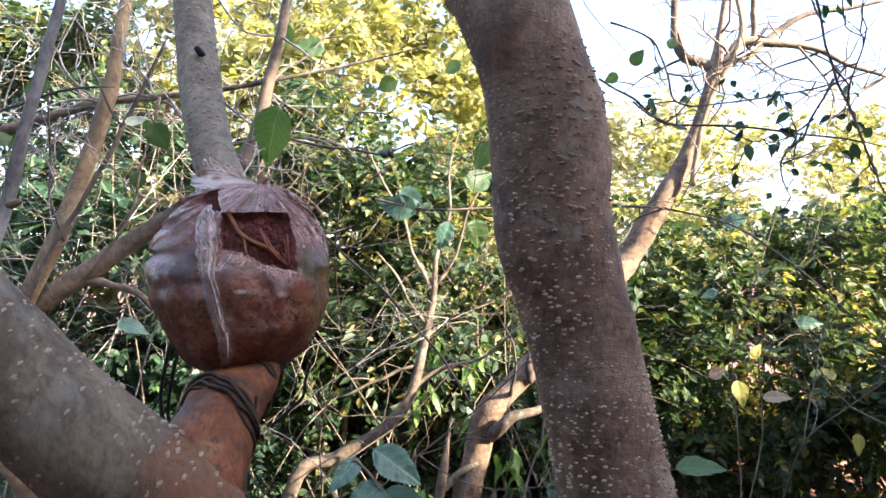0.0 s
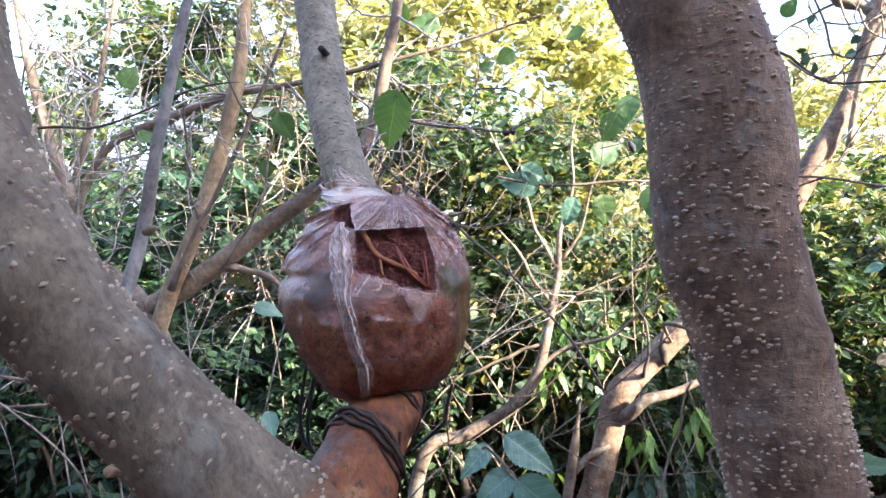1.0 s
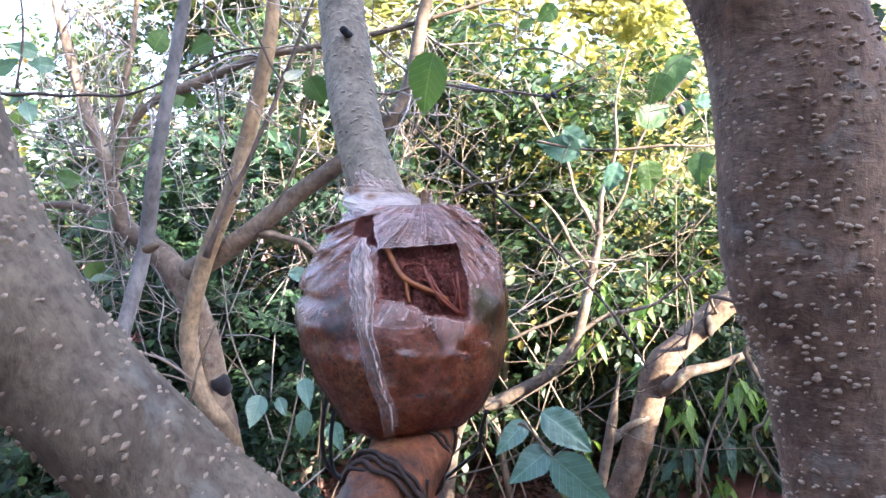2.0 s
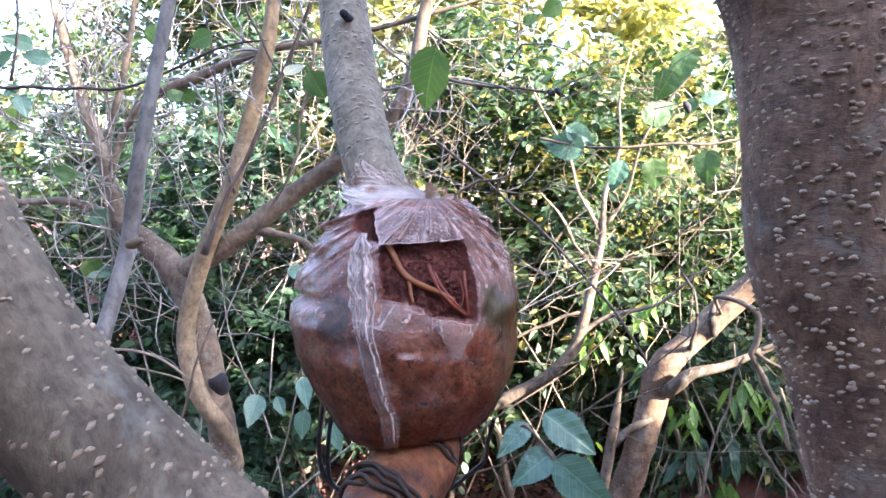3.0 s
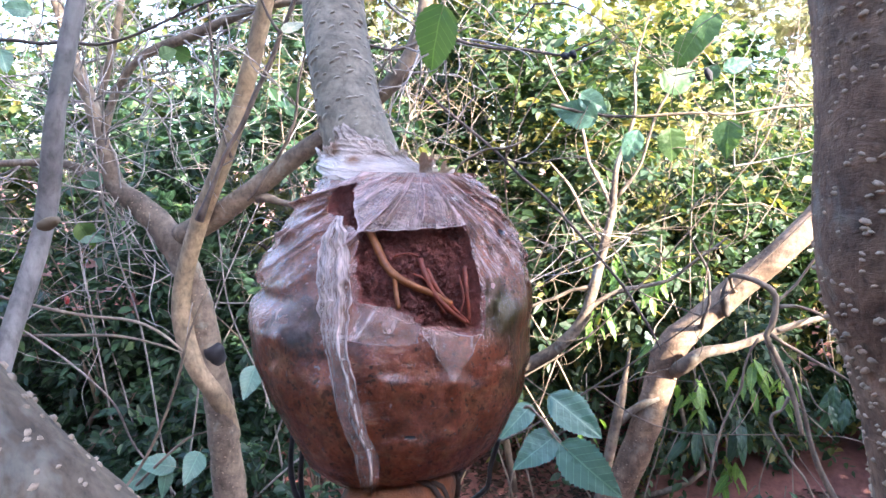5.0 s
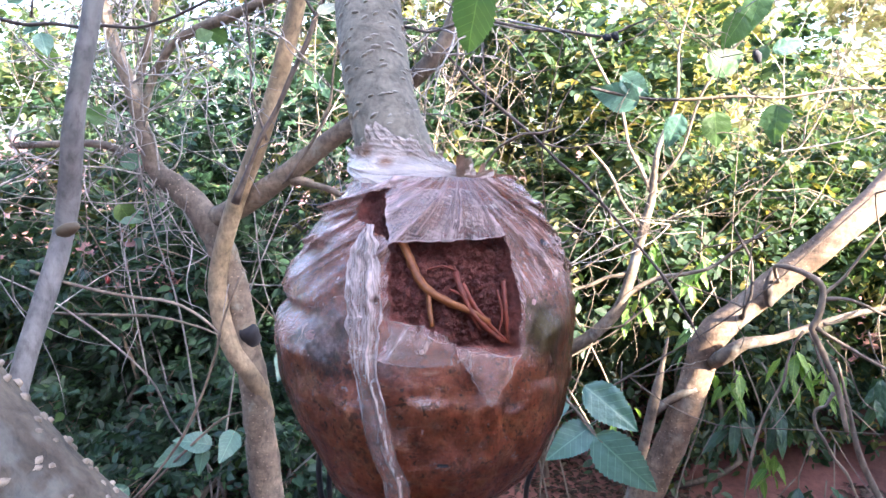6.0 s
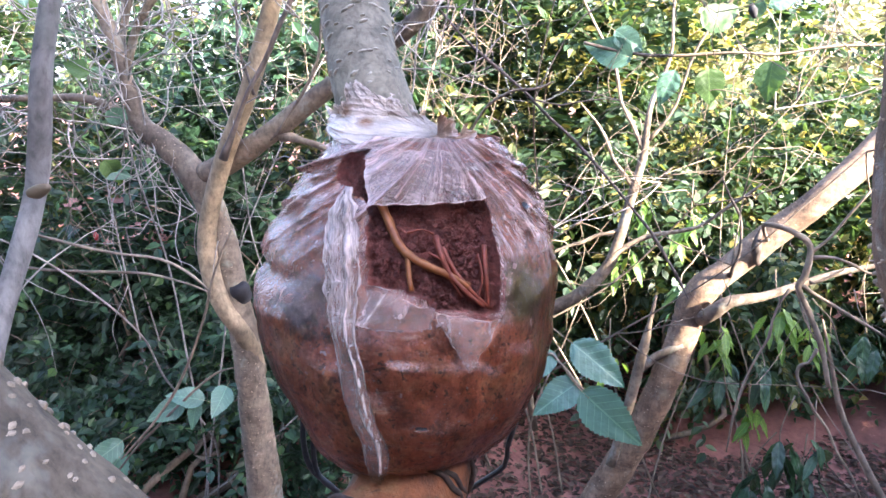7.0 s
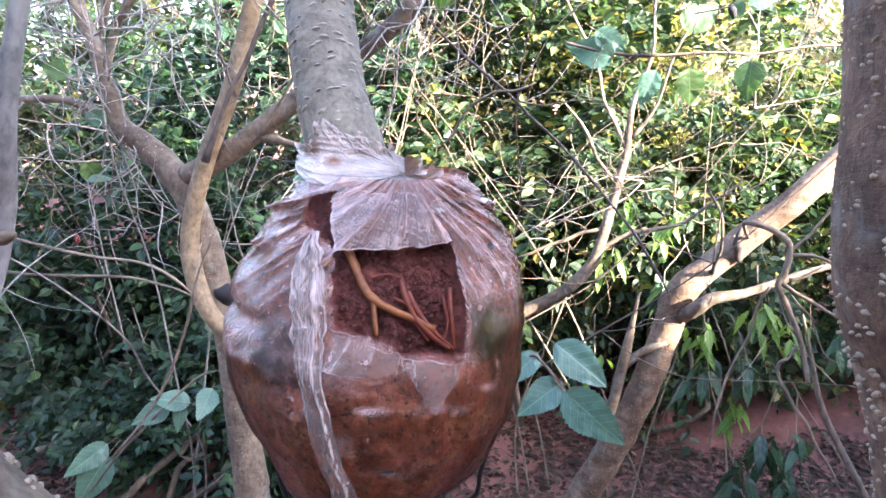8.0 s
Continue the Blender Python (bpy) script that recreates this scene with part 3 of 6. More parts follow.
# unseen bushes added beside and behind the camera to block sun and skylight
AROUND_BLOCKERS = [
    ((3.15, 3.0, 0.75), (0.5, 0.55, 0.75), 500, 0.11),
    ((2.8, 2.15, 1.1), (0.55, 0.55, 1.18), 1400, 0.11),
    ((2.9, 1.3, 1.05), (0.7, 0.9, 1.1), 1500, 0.11), ((2.9, -1.1, 2.4), (0.8, 1.6, 2.3), 2600, 0.12), ((3.9, -1.7, 2.7), (0.9, 1.9, 2.6), 2600, 0.13),
    ((2.4, -3.0, 2.4), (1.0, 1.2, 2.2), 1500, 0.12), ((0.9, -3.2, 1.9), (1.2, 0.8, 2.0), 1500, 0.11),
    ((-1.4, -2.6, 1.9), (1.5, 0.7, 2.0), 1800, 0.11), ((-2.5, -0.5, 1.9), (0.6, 1.4, 2.0), 1800, 0.11),
]
for i, (c, s, n, leaf) in enumerate(AROUND_BLOCKERS):
    bush("tall_bush", c, s, n, LEAF_HEDGE, leaf, "unseen leafy bush added round the clearing to block sun and sky", seed=90 + i, group="bushes round the clearing")


# ---- subject tree: limb, bared branch, upper branch ----
def lenticel_mesh(mat):
    ragged = (1.0, 0.7, 0.95, 0.75, 1.1, 0.85, 0.8, 1.0)
    ring = [(math.cos(k * math.pi / 4) * 0.5 * ragged[k], math.sin(k * math.pi / 4) * 0.5 * ragged[(k * 3) % 8]) for k in range(8)]
    co = [(x, y, 0) for x, y in ring] + [(x * 0.72, y * 0.7, 0.8) for x, y in ring] + [(0, 0.05, 1.0)]
    me = bpy.data.meshes.new("lenticel")
    me.from_pydata(co, [], [(k, (k + 1) % 8, 8 + (k + 1) % 8, 8 + k) for k in range(8)] + [(8 + k, 8 + (k + 1) % 8, 16) for k in range(8)])
    me.polygons.foreach_set("use_smooth", [True] * len(me.polygons))
    me.materials.append(mat)
    return me


LENTICEL_PALE = bark("pale_corky_lenticel", (0.25, 0.19, 0.13), (0.36, 0.275, 0.195), (0.48, 0.385, 0.285), fine=500, depth=0.0004)
LENTICEL_WHITE = bark("whitish_corky_lenticel", (0.42, 0.35, 0.26), (0.53, 0.45, 0.35), (0.64, 0.56, 0.46), fine=500, depth=0.0003)
# the single ones are modelled one unit wide, so their grain is coarser in their own measure
LENTICEL_ONE = {
    LENTICEL.name: lenticel_mesh(bark("single_corky_lenticel", (0.3, 0.21, 0.14), (0.43, 0.32, 0.22), (0.56, 0.44, 0.32), fine=2.6, depth=0.0003)),
    LENTICEL_PALE.name: lenticel_mesh(bark("single_pale_lenticel", (0.25, 0.19, 0.13), (0.36, 0.275, 0.195), (0.48, 0.385, 0.285), fine=2.6, depth=0.0003)),
    LENTICEL_WHITE.name: lenticel_mesh(bark("single_whitish_lenticel", (0.42, 0.35, 0.26), (0.53, 0.45, 0.35), (0.64, 0.56, 0.46), fine=2.6, depth=0.0002)),
}


def lenticels(rows, count, seed, length, height, parent, z0, z1, singles=None, rise=0.0014, mat=LENTICEL):
    """Small raised corky dashes set across the bark."""
    rng = np.random.default_rng(seed)
    s = spline(rows, 0.01)
    keep = (s[:, 2] > z0) & (s[:, 2] < z1)
    tan, u, v = frames_along(s[:, :3])
    ids = np.nonzero(keep)[0]
    cos, quads, base = [], [], 0
    ring = np.arange(6) * math.pi / 3
    made = 0
    for q0 in range(count):
        i = int(ids[int((q0 + rng.uniform(-3, 3)) / count * len(ids)) % len(ids)])
        a = (q0 * 2.39996 + rng.normal() * 0.1) % (2 * math.pi)
        d = u[i] * math.cos(a) + v[i] * math.sin(a)
        w = -u[i] * math.sin(a) + v[i] * math.cos(a)
        k = rng.uniform(0.5, 1.1)
        p = s[i, :3] + tan[i] * rng.uniform(-0.005, 0.005) + d * (s[i, 3] - 0.0006)
        tilt = rng.normal() * 0.25
        ax, ay = w + tan[i] * tilt, tan[i] - w * tilt
        lift = rise * rng.uniform(0.7, 1.3)
        jag = rng.uniform(0.75, 1.2, 6)
        outer = [p + (ax * math.cos(q) * length + ay * math.sin(q) * height) * k * 0.5 * j for q, j in zip(ring, jag)]
        inner = [p + d * lift + (ax * math.cos(q) * length + ay * math.sin(q) * height) * k * 0.27 * j for q, j in zip(ring, jag)]
        cos += outer + inner
        for j in range(6):
            jj = (j + 1) % 6
            quads.append((base + j, base + jj, base + 6 + jj, base + 6 + j))
        quads.append((base + 6, base + 7, base + 8, base + 9))
        quads.append((base + 6, base + 9, base + 10, base + 11))
        base += 12
        if singles and d[1] < 0.1 and singles[0] < s[i, 2] < singles[1] and made < singles[2]:
            # the ones on the near stretch are pieces of their own
            del cos[-12:], quads[-8:]
            base -= 12
            made += 1
            one = bpy.data.objects.new("lenticel", LENTICEL_ONE[mat.name])
            scene.collection.objects.link(one)
            m = Matrix((Vector(unit(ax)), Vector(unit(ay)), Vector(d))).transposed().to_4x4()
            one.matrix_basis = Matrix.Translation(Vector(p)) @ m @ Matrix.Diagonal((length * k, height * k, lift, 1))
            adopt(one, parent)
    ob = raw_mesh("lenticel_layer", np.array(cos), np.array(quads), mat, None, "pale raised corky lenticels")
    tagged(ob, kind="stuff")
    return adopt(ob, parent)


L_LIMB = [(-0.092, 0.43, 1.368, 0.0303), (-0.144, 0.41, 1.42, 0.0332), (-0.17, 0.4, 1.448, 0.0314), (-0.198, 0.39, 1.481, 0.0303), (-0.225, 0.385, 1.51, 0.031), (-0.247, 0.375, 1.548, 0.0312), (-0.279, 0.38, 1.607, 0.0293), (-0.304, 0.39, 1.67, 0.0275)]
BARE = [(-0.098, 0.432, 1.39, 0.0257), (-0.098, 0.445, 1.41, 0.025), (-0.095, 0.462, 1.431, 0.0234), (-0.09, 0.48, 1.444, 0.0217), (-0.089, 0.498, 1.46, 0.0215), (-0.089, 0.511, 1.475, 0.0199)]
UPPER = [(-0.097, 0.525, 1.503, 0.02), (-0.111, 0.535, 1.549, 0.0186), (-0.129, 0.545, 1.59, 0.0174), (-0.145, 0.56, 1.621, 0.0167), (-0.171, 0.6, 1.682, 0.0173), (-0.198, 0.645, 1.768, 0.0174), (-0.219, 0.68, 1.846, 0.018)]
subject = root("fruit_tree", (-0.1, 0.45, 0), "grey-barked fruit tree with one branch ringed for rooting", "tree")
FOOT = [(-0.08, 0.47, -0.05, 0.06), (-0.09, 0.46, 0.5, 0.052), (-0.1, 0.44, 1.0, 0.046), (-0.105, 0.43, 1.25, 0.038)]
LIMB = FOOT + L_LIMB[:] + [(-0.34, 0.42, 1.8, 0.025), (-0.4, 0.5, 2.1, 0.02)]
limb = tube("trunk", LIMB, BARK_NEAR, subject, "grey-brown bark dotted with lenticels", sides=28, step=0.012, rough=0.05, freq=22)
lenticels(LIMB, 1700, 3, 0.0052, 0.0037, limb, 1.3, 1.8, (1.4, 1.62, 280), 0.0013, LENTICEL_PALE)
tube("bared_branch", BARE, BARE_WOOD, subject, "orange-brown branch stripped of its bark", sides=40, step=0.003, rough=0.13, freq=48)
upper = tube("upper_branch", UPPER + [(-0.26, 0.74, 2.1, 0.016), (-0.32, 0.85, 2.5, 0.012)], BARK_YOUNG, subject, "pale smooth young bark with fine cross marks", sides=24, step=0.012, rough=0.04, freq=24, lumps=[((-0.168, 0.58, 1.703), 0.006, 0.003)])
lenticels(UPPER, 560, 5, 0.0052, 0.0022, upper, 1.57, 1.85, (1.6, 1.8, 190), 0.0012, LENTICEL_WHITE)
tube("side_shoot", [(-0.235, 0.43, 1.494, 0.0042), (-0.237, 0.44, 1.516, 0.004), (-0.237, 0.46, 1.56, 0.0043), (-0.228, 0.46, 1.608, 0.0039), (-0.222, 0.47, 1.662, 0.0036), (-0.219, 0.48, 1.705, 0.0033), (-0.215, 0.49, 1.746, 0.0029)] + [(-0.21, 0.5, 1.85, 0.0026)], BARK_GREY, subject, "thin smooth grey shoot", sides=12, step=0.01, rough=0.12, freq=40, lumps=[((-0.222, 0.452, 1.565), 0.006, 0.003)])
tube("stub", [(-0.185, 0.39, 1.447, 0.0049), (-0.186, 0.378, 1.445, 0.0036), (-0.19, 0.37, 1.444, 0.003), (-0.191, 0.367, 1.444, 0.0023)], STUB_WOOD, subject, "short broken stub with a pale end", sides=10, step=0.004, rough=0.2, freq=120)

# ---- stem beside it ----
R_TRUNK = [(0.055, 0.6, 1.853, 0.0458), (0.088, 0.575, 1.745, 0.0438), (0.107, 0.575, 1.694, 0.0431), (0.119, 0.575, 1.653, 0.0463), (0.123, 0.575, 1.612, 0.0455), (0.128, 0.575, 1.549, 0.0459), (0.144, 0.575, 1.496, 0.0423), (0.158, 0.575, 1.439, 0.0421), (0.176, 0.575, 1.36, 0.0439), (0.195, 0.56, 1.274, 0.0455), (0.21, 0.54, 1.189, 0.0473)]
beside = root("tree_trunk", (0.26, 0.5, 0), "thick brown tree trunk covered in raised pale lenticels", "tree")
R_ROWS = [(-0.03, 0.68, 2.35, 0.036)] + R_TRUNK + [(0.24, 0.52, 0.7, 0.052), (0.27, 0.5, 0.2, 0.06), (0.28, 0.5, -0.05, 0.075)]
bole = tube("trunk", R_ROWS[::-1], BARK_TRUNK, beside, sides=36, step=0.012, rough=0.045, freq=20,
     lumps=[((0.085, 0.54, 1.70), 0.02, 0.007), ((0.075, 0.56, 1.555), 0.016, 0.003), ((0.17, 0.545, 1.49), 0.016, 0.007), ((0.165, 0.55, 1.61), 0.02, 0.004), ((0.103, 0.57, 1.515), 0.016, -0.0025)])
lenticels(R_ROWS, 5200, 4, 0.0052, 0.0029, bole, 1.15, 2.0, (1.42, 1.75, 290), 0.0017)

def knot(at, size, mat, parent, label):
    """An old branch scar: a puckered ring with a sunk middle, facing the clearing."""
    bm = bmesh.new()
    rows = []
    for k, (r, z) in enumerate(((1.0, -0.25), (0.85, 0.1), (0.62, 0.26), (0.42, 0.16), (0.2, -0.05))):
        row = []
        for j in range(18):
            a = 2 * math.pi * j / 18
            w = 1 + 0.22 * noise.noise(Vector((math.cos(a) * 2, math.sin(a) * 2, k + at[0] * 50)))
            row.append(bm.verts.new((math.cos(a) * r * w * size * 1.5, -z * size * 0.55, math.sin(a) * r * w * size * 0.8)))
        rows.append(row)
    for a, b in zip(rows, rows[1:]):
        for j in range(18):
            bm.faces.new((a[j], a[(j + 1) % 18], b[(j + 1) % 18], b[j]))
    bm.faces.new(rows[-1])
    ob = mesh_object("knot", bm, mat, None, label)
    ob.matrix_basis = pose(*at, 0, 8, 4)
    return adopt(ob, parent)


for x, y, z, r in [(0.093, 0.533, 1.695, 0.0084), (0.162, 0.548, 1.493, 0.0076)]:
    knot((x, y, z), r, BARK_TRUNK, bole, "puckered old branch scar")
tube("bud_scar", [(x, y + 0.012, z, r) for x, y, z, r in [(-0.169, 0.585, 1.705, 0.0033)]] + [(x + 0.001, y - 0.001, z + 0.001, r * 0.8) for x, y, z, r in [(-0.169, 0.585, 1.705, 0.0033)]], CUT_DARK, subject, "small dark bud scar", sides=10, step=0.003, rough=0.1, freq=200)

# ---- soil ball in plastic film ----
BALL = Vector((-0.107, 0.525, 1.518))
FRONT, RIGHT = Vector((0.3401, -0.9404, 0)), Vector((0.9404, 0.3401, 0))
PROFILE = [(-0.0745, 0.022), (-0.071, 0.031), (-0.0585, 0.0425), (-0.0438, 0.0525), (-0.029, 0.059), (-0.0146, 0.0628), (0, 0.0635), (0.0146, 0.0625), (0.027, 0.0595), (0.0414, 0.0525), (0.056, 0.0415), (0.0657, 0.030), (0.073, 0.0205), (0.082, 0.0165)]
PH, PR = np.array(PROFILE).T
SMOOTH_H = np.linspace(-0.0745, 0.082, 400)
SMOOTH_R = np.convolve(np.pad(np.interp(SMOOTH_H, PH, PR), 12, "edge"), np.ones(25) / 25, "valid")


def ball_radius(phi, h):
    """Radius of the packed soil at an azimuth (degrees from the front) and a height (metres)."""
    r = float(np.interp(h, SMOOTH_H, SMOOTH_R))
    a = radians(phi)
    p = Vector((math.cos(a) * r, math.sin(a) * r, h))
    r += 0.0034 * noise.noise(p * 22) + 0.0024 * noise.noise(p * 52) + 0.0008 * noise.noise(p * 120)
    left = 1 / (1 + math.exp((phi + 52) / 7)) if phi > -170 else 0
    r -= 0.0045 * left * math.exp(-((h - 0.0135) / 0.003) ** 2)
    r += left * (0.0018 * math.exp(-((h - 0.0225) / 0.0062) ** 2) - 0.002 * math.exp(-((h - 0.034) / 0.004) ** 2))
    return r


def on_ball(phi, h, lift=0.0):
    """A point over the ball; h in metres. Local to the ball."""
    a = radians(phi)
    r = ball_radius(phi, h) + lift
    shift = 0.006 * max(0.0, -h / 0.07)
    return FRONT * (math.cos(a) * r) + RIGHT * (math.sin(a) * r * (0.955 if phi > 0 else 1.0 - 0.2 * min(1.0, max(0.0, -h / 0.05))) + shift) + Vector((0, 0.3 * h, h if h > -0.05 else -0.05 + (h + 0.05) * 0.6))


WINDOW = [(-18.9, 41.9), (-13.8, 45.3), (11.5, 47.4), (27, 45.4), (29.7, 44.3), (32.1, 30.2), (33.3, 19.8), (35.5, 5.3), (8.7, 8.8), (6.8, 12.1), (-1.4, 14.8), (-13.3, 16.3), (-16.1, 29.5)]
HOLE = [(-48.4, 58), (-33.4, 61.7), (-22.9, 50.4), (-20, 42.7), (-30.5, 45.8), (-44.8, 51.3)]


def ragged(poly, amount, seed):
    """The outline of a tear: its straight runs broken into uneven short ones."""
    made = []
    for (x0, y0), (x1, y1) in zip(poly, poly[1:] + poly[:1]):
        n = max(1, int(math.hypot(x1 - x0, y1 - y0) / 1.8))
        for k in range(n):
            x, y = x0 + (x1 - x0) * k / n, y0 + (y1 - y0) * k / n
            d = noise.noise_vector(Vector((x * 0.33, y * 0.33, seed))) * amount + noise.noise_vector(Vector((x * 1.1, y * 1.1, seed + 5))) * amount * 0.45
            made.append((x + d.x, y + d.y))
    return made


WINDOW, HOLE = ragged(WINDOW, 1.3, 1), ragged(HOLE, 1.5, 2)


def near_tear(x, y):
    return -54 < x < 42 and 0 < y < 68


def inside(poly, x, y):
    hit = False
    for (x0, y0), (x1, y1) in zip(poly, poly[1:] + poly[:1]):
        if (y0 > y) != (y1 > y) and x < (x1 - x0) * (y - y0) / (y1 - y0) + x0:
            hit = not hit
    return hit


def snap(poly, x, y):
    best, at = 1e9, (x, y)
    for (x0, y0), (x1, y1) in zip(poly, poly[1:] + poly[:1]):
        dx, dy = x1 - x0, y1 - y0
        k = min(1, max(0, ((x - x0) * dx + (y - y0) * dy) / (dx * dx + dy * dy + 1e-9)))
        q = (x0 + k * dx, y0 + k * dy)
        d = math.hypot(q[0] - x, q[1] - y)
        if d < best:
            best, at = d, q
    return best, at


GATHER = (10.0, 74.0)


def fan(phi, h):
    """Direction and distance from the point where the film is gathered; h in metres."""
    dx, dy = (phi - GATHER[0]) * 0.85, GATHER[1] - h * 1000
    return math.atan2(dx, dy), math.hypot(dx, dy)


def opened(phi, mm):
    """1 where the film is torn open, falling to 0 a little way under its edge."""
    best = 0.0
    for poly in (WINDOW, HOLE) if near_tear(phi, mm) else ():
        d, _ = snap(poly, phi, mm)
        best = max(best, 1.0 if inside(poly, phi, mm) else max(0.0, 1 - d / 3.0))
    return best


def film_lift(phi, h):
    """How far the film stands off the soil: pleats that fan out from the gathered top."""
    a = radians(phi)
    th, far = fan(phi, h)
    up = min(1.0, max(0.0, (h - 0.002) / 0.05))
    p1 = 1 - abs(noise.noise(Vector((th * 5.5, far * 0.012, 3.1))) * 2)
    p2 = 1 - abs(noise.noise(Vector((th * 13 + 0.01 * far, far * 0.02, 7.7))) * 2)
    p3 = noise.noise(Vector((th * 30, far * 0.05, 1.7)))
    small = noise.noise(Vector((math.cos(a) * 4, math.sin(a) * 4, h * 80)))
    left = 1 / (1 + math.exp((phi + 48) / 8)) if phi > -170 else 0
    roll = left * (0.0016 * max(0.0, noise.noise(Vector((phi * 0.04, h * 190 + phi * 0.05, 8))))) * (1.0 if h > 0.012 else 0.0)
    band = math.exp(-((h * 1000 - 5) / 4.5) ** 2) * (1 / (1 + math.exp(-(phi + 12) / 2))) * (1 / (1 + math.exp((phi - 36) / 3)))
    ripple = band * 0.001 * max(0.0, 0.5 + noise.noise(Vector((phi * 0.1, h * 120, 6)))) * math.sin(h * 1700 + 3.4 * noise.noise(Vector((phi * 0.07, h * 70, 2))) + phi * 0.03)
    return 0.0012 + up * (0.0034 * max(0.0, p1) ** 2 + 0.0026 * max(0.0, p2) ** 2 + 0.0013 * p3) + 0.0005 * small + roll + ripple


def set_uv(ob, uv):
    """A UV map from a function of a corner's place."""
    layer = ob.data.uv_layers.new(name="film")
    co = [uv(v.co) for v in ob.data.vertices]
    for loop in ob.data.loops:
        layer.data[loop.index].uv = co[loop.vertex_index]
    return ob


def ball_uv(co):
    h = co.z
    p = co - Vector((0, 0.3 * h, 0))
    th, far = fan(math.degrees(math.atan2(p.dot(RIGHT), p.dot(FRONT))), h)
    return th / 3, far / 60


COLUMNS = [-180 + 0.9 * k for k in range(78)] + [-109.8 + 0.5 * k for k in range(440)] + [110.4 + 0.9 * k for k in range(77)]
CLING_AT = [-180, -64, -54, -36, -14, 36, 41, 58, 78, 180]
CLING_MM = [14, 1, 4, 2, 3, 4, 21, 19, 23, 15]


def film_slack(phi, h):
    """How hazy the film is where it stands loose: pleated above, clear where it clings to the wet soil below, plus a
    painted sheen.
    """
    mm = h * 1000
    n = noise.noise(Vector((phi * 0.055, mm * 0.07, 4))) + 0.6 * noise.noise(Vector((phi * 0.2, mm * 0.24, 9)))
    k = min(1.0, max(0.0, (mm - float(np.interp(phi, CLING_AT, CLING_MM)) - 5.5 * n) / 8 + 0.5))
    crest = max(0.0, film_lift(phi, h) - 0.0016) * 95
    # whitish gloss highlights on the lower film, painted in as haze
    sheen = max(0.0, noise.noise(Vector((phi * 0.07, mm * 0.17 + phi * 0.02, 21))) - 0.2) * 0.9 * max(0.0, 1 - abs(mm + 12) / 26) * (1 if -10 < phi < 50 else 0.4)
    patch = noise.noise(Vector((phi * 0.05, mm * 0.05, 31)))
    return k * (0.27 + 0.16 * patch + crest) + sheen


def set_slack(ob, values):
    ob.data.attributes.new("slack", "FLOAT", "POINT").data.foreach_set("value", [float(v) for v in values])
    return ob


def local_of(co):
    """Azimuth and height of a corner of the ball."""
    p = co - Vector((0, 0.3 * co.z, 0))
    return math.degrees(math.atan2(p.dot(RIGHT), p.dot(FRONT))), co.z


air_layer = root("air_layering_ball", BALL, "red soil ball wrapped in torn clear plastic film", "soil ball")


def soil_core():
    bm = bmesh.new()
    nh, na = 200, len(COLUMNS)
    rows = []
    for i in range(nh + 1):
        h = -0.0745 + 0.1385 * i / nh
        row = []
        for j in range(na):
            phi = COLUMNS[j]
            p = on_ball(phi, h, -0.0006)
            deep = opened(phi, h * 1000)
            q = p.normalized()
            rough = (0.0007 * noise.noise(p * 640) + 0.0011 * noise.noise(p * 300) + 0.0014 * noise.noise(p * 110)) if deep else 0.0
            p -= q * deep * (0.0036 + rough * 1.7)
            row.append(bm.verts.new(p))
        rows.append(row)
    for a, b in zip(rows, rows[1:]):
        for j in range(na):
            bm.faces.new((a[j], a[(j + 1) % na], b[(j + 1) % na], b[j]))
    bm.faces.new(rows[0][::-1])
    bm.faces.new(rows[-1])
    ob = mesh_object("soil", bm, PACKED, air_layer, "damp red-brown packed soil")
    ob.data.materials.append(SOIL)
    for f in ob.data.polygons:
        c = f.center
        q = c - Vector((0, 0.3 * c.z, 0))
        phi = math.degrees(math.atan2(q.dot(RIGHT), q.dot(FRONT)))
        if opened(phi, c.z * 1000) > 0.02:
            f.material_index = 1
    return ob


def film_wrap():
    bm = bmesh.new()
    nh, na = 220, len(COLUMNS)
    rows = []
    for i in range(nh + 1):
        h = -0.0745 + 0.1405 * i / nh
        rows.append([[x, h * 1000] for x in COLUMNS])
    cut = lambda x, y: near_tear(x, y) and (inside(WINDOW, x, y) or inside(HOLE, x, y))
    grid = [[None] * na for _ in rows]
    faces = []
    for i in range(nh):
        for j in range(na):
            x = (COLUMNS[j] + COLUMNS[j + 1]) / 2 if j + 1 < na else 179.8
            y = (rows[i][j][1] + rows[i + 1][j][1]) / 2
            if not cut(x, y):
                faces.append(((i, j), (i, (j + 1) % na), (i + 1, (j + 1) % na), (i + 1, j)))
    for i in range(nh + 1):
        for j in range(na):
            x, y = rows[i][j]
            for poly in (WINDOW, HOLE) if near_tear(x, y) else ():
                d, q = snap(poly, x, y)
                if d < 0.42:
                    x, y = q
            p = on_ball(x, y / 1000, film_lift(x, y / 1000))
            grid[i][j] = bm.verts.new(p)
    for f in faces:
        try:
            bm.faces.new([grid[i][j] for i, j in f])
        except ValueError:
            pass
    bmesh.ops.delete(bm, geom=[v for v in bm.verts if not v.link_faces], context="VERTS")
    ob = set_uv(mesh_object("plastic_film", bm, FILM, air_layer, "wrinkled clear plastic film, torn open in front"), ball_uv)
    return set_slack(ob, [film_slack(*local_of(v.co)) for v in ob.data.vertices])


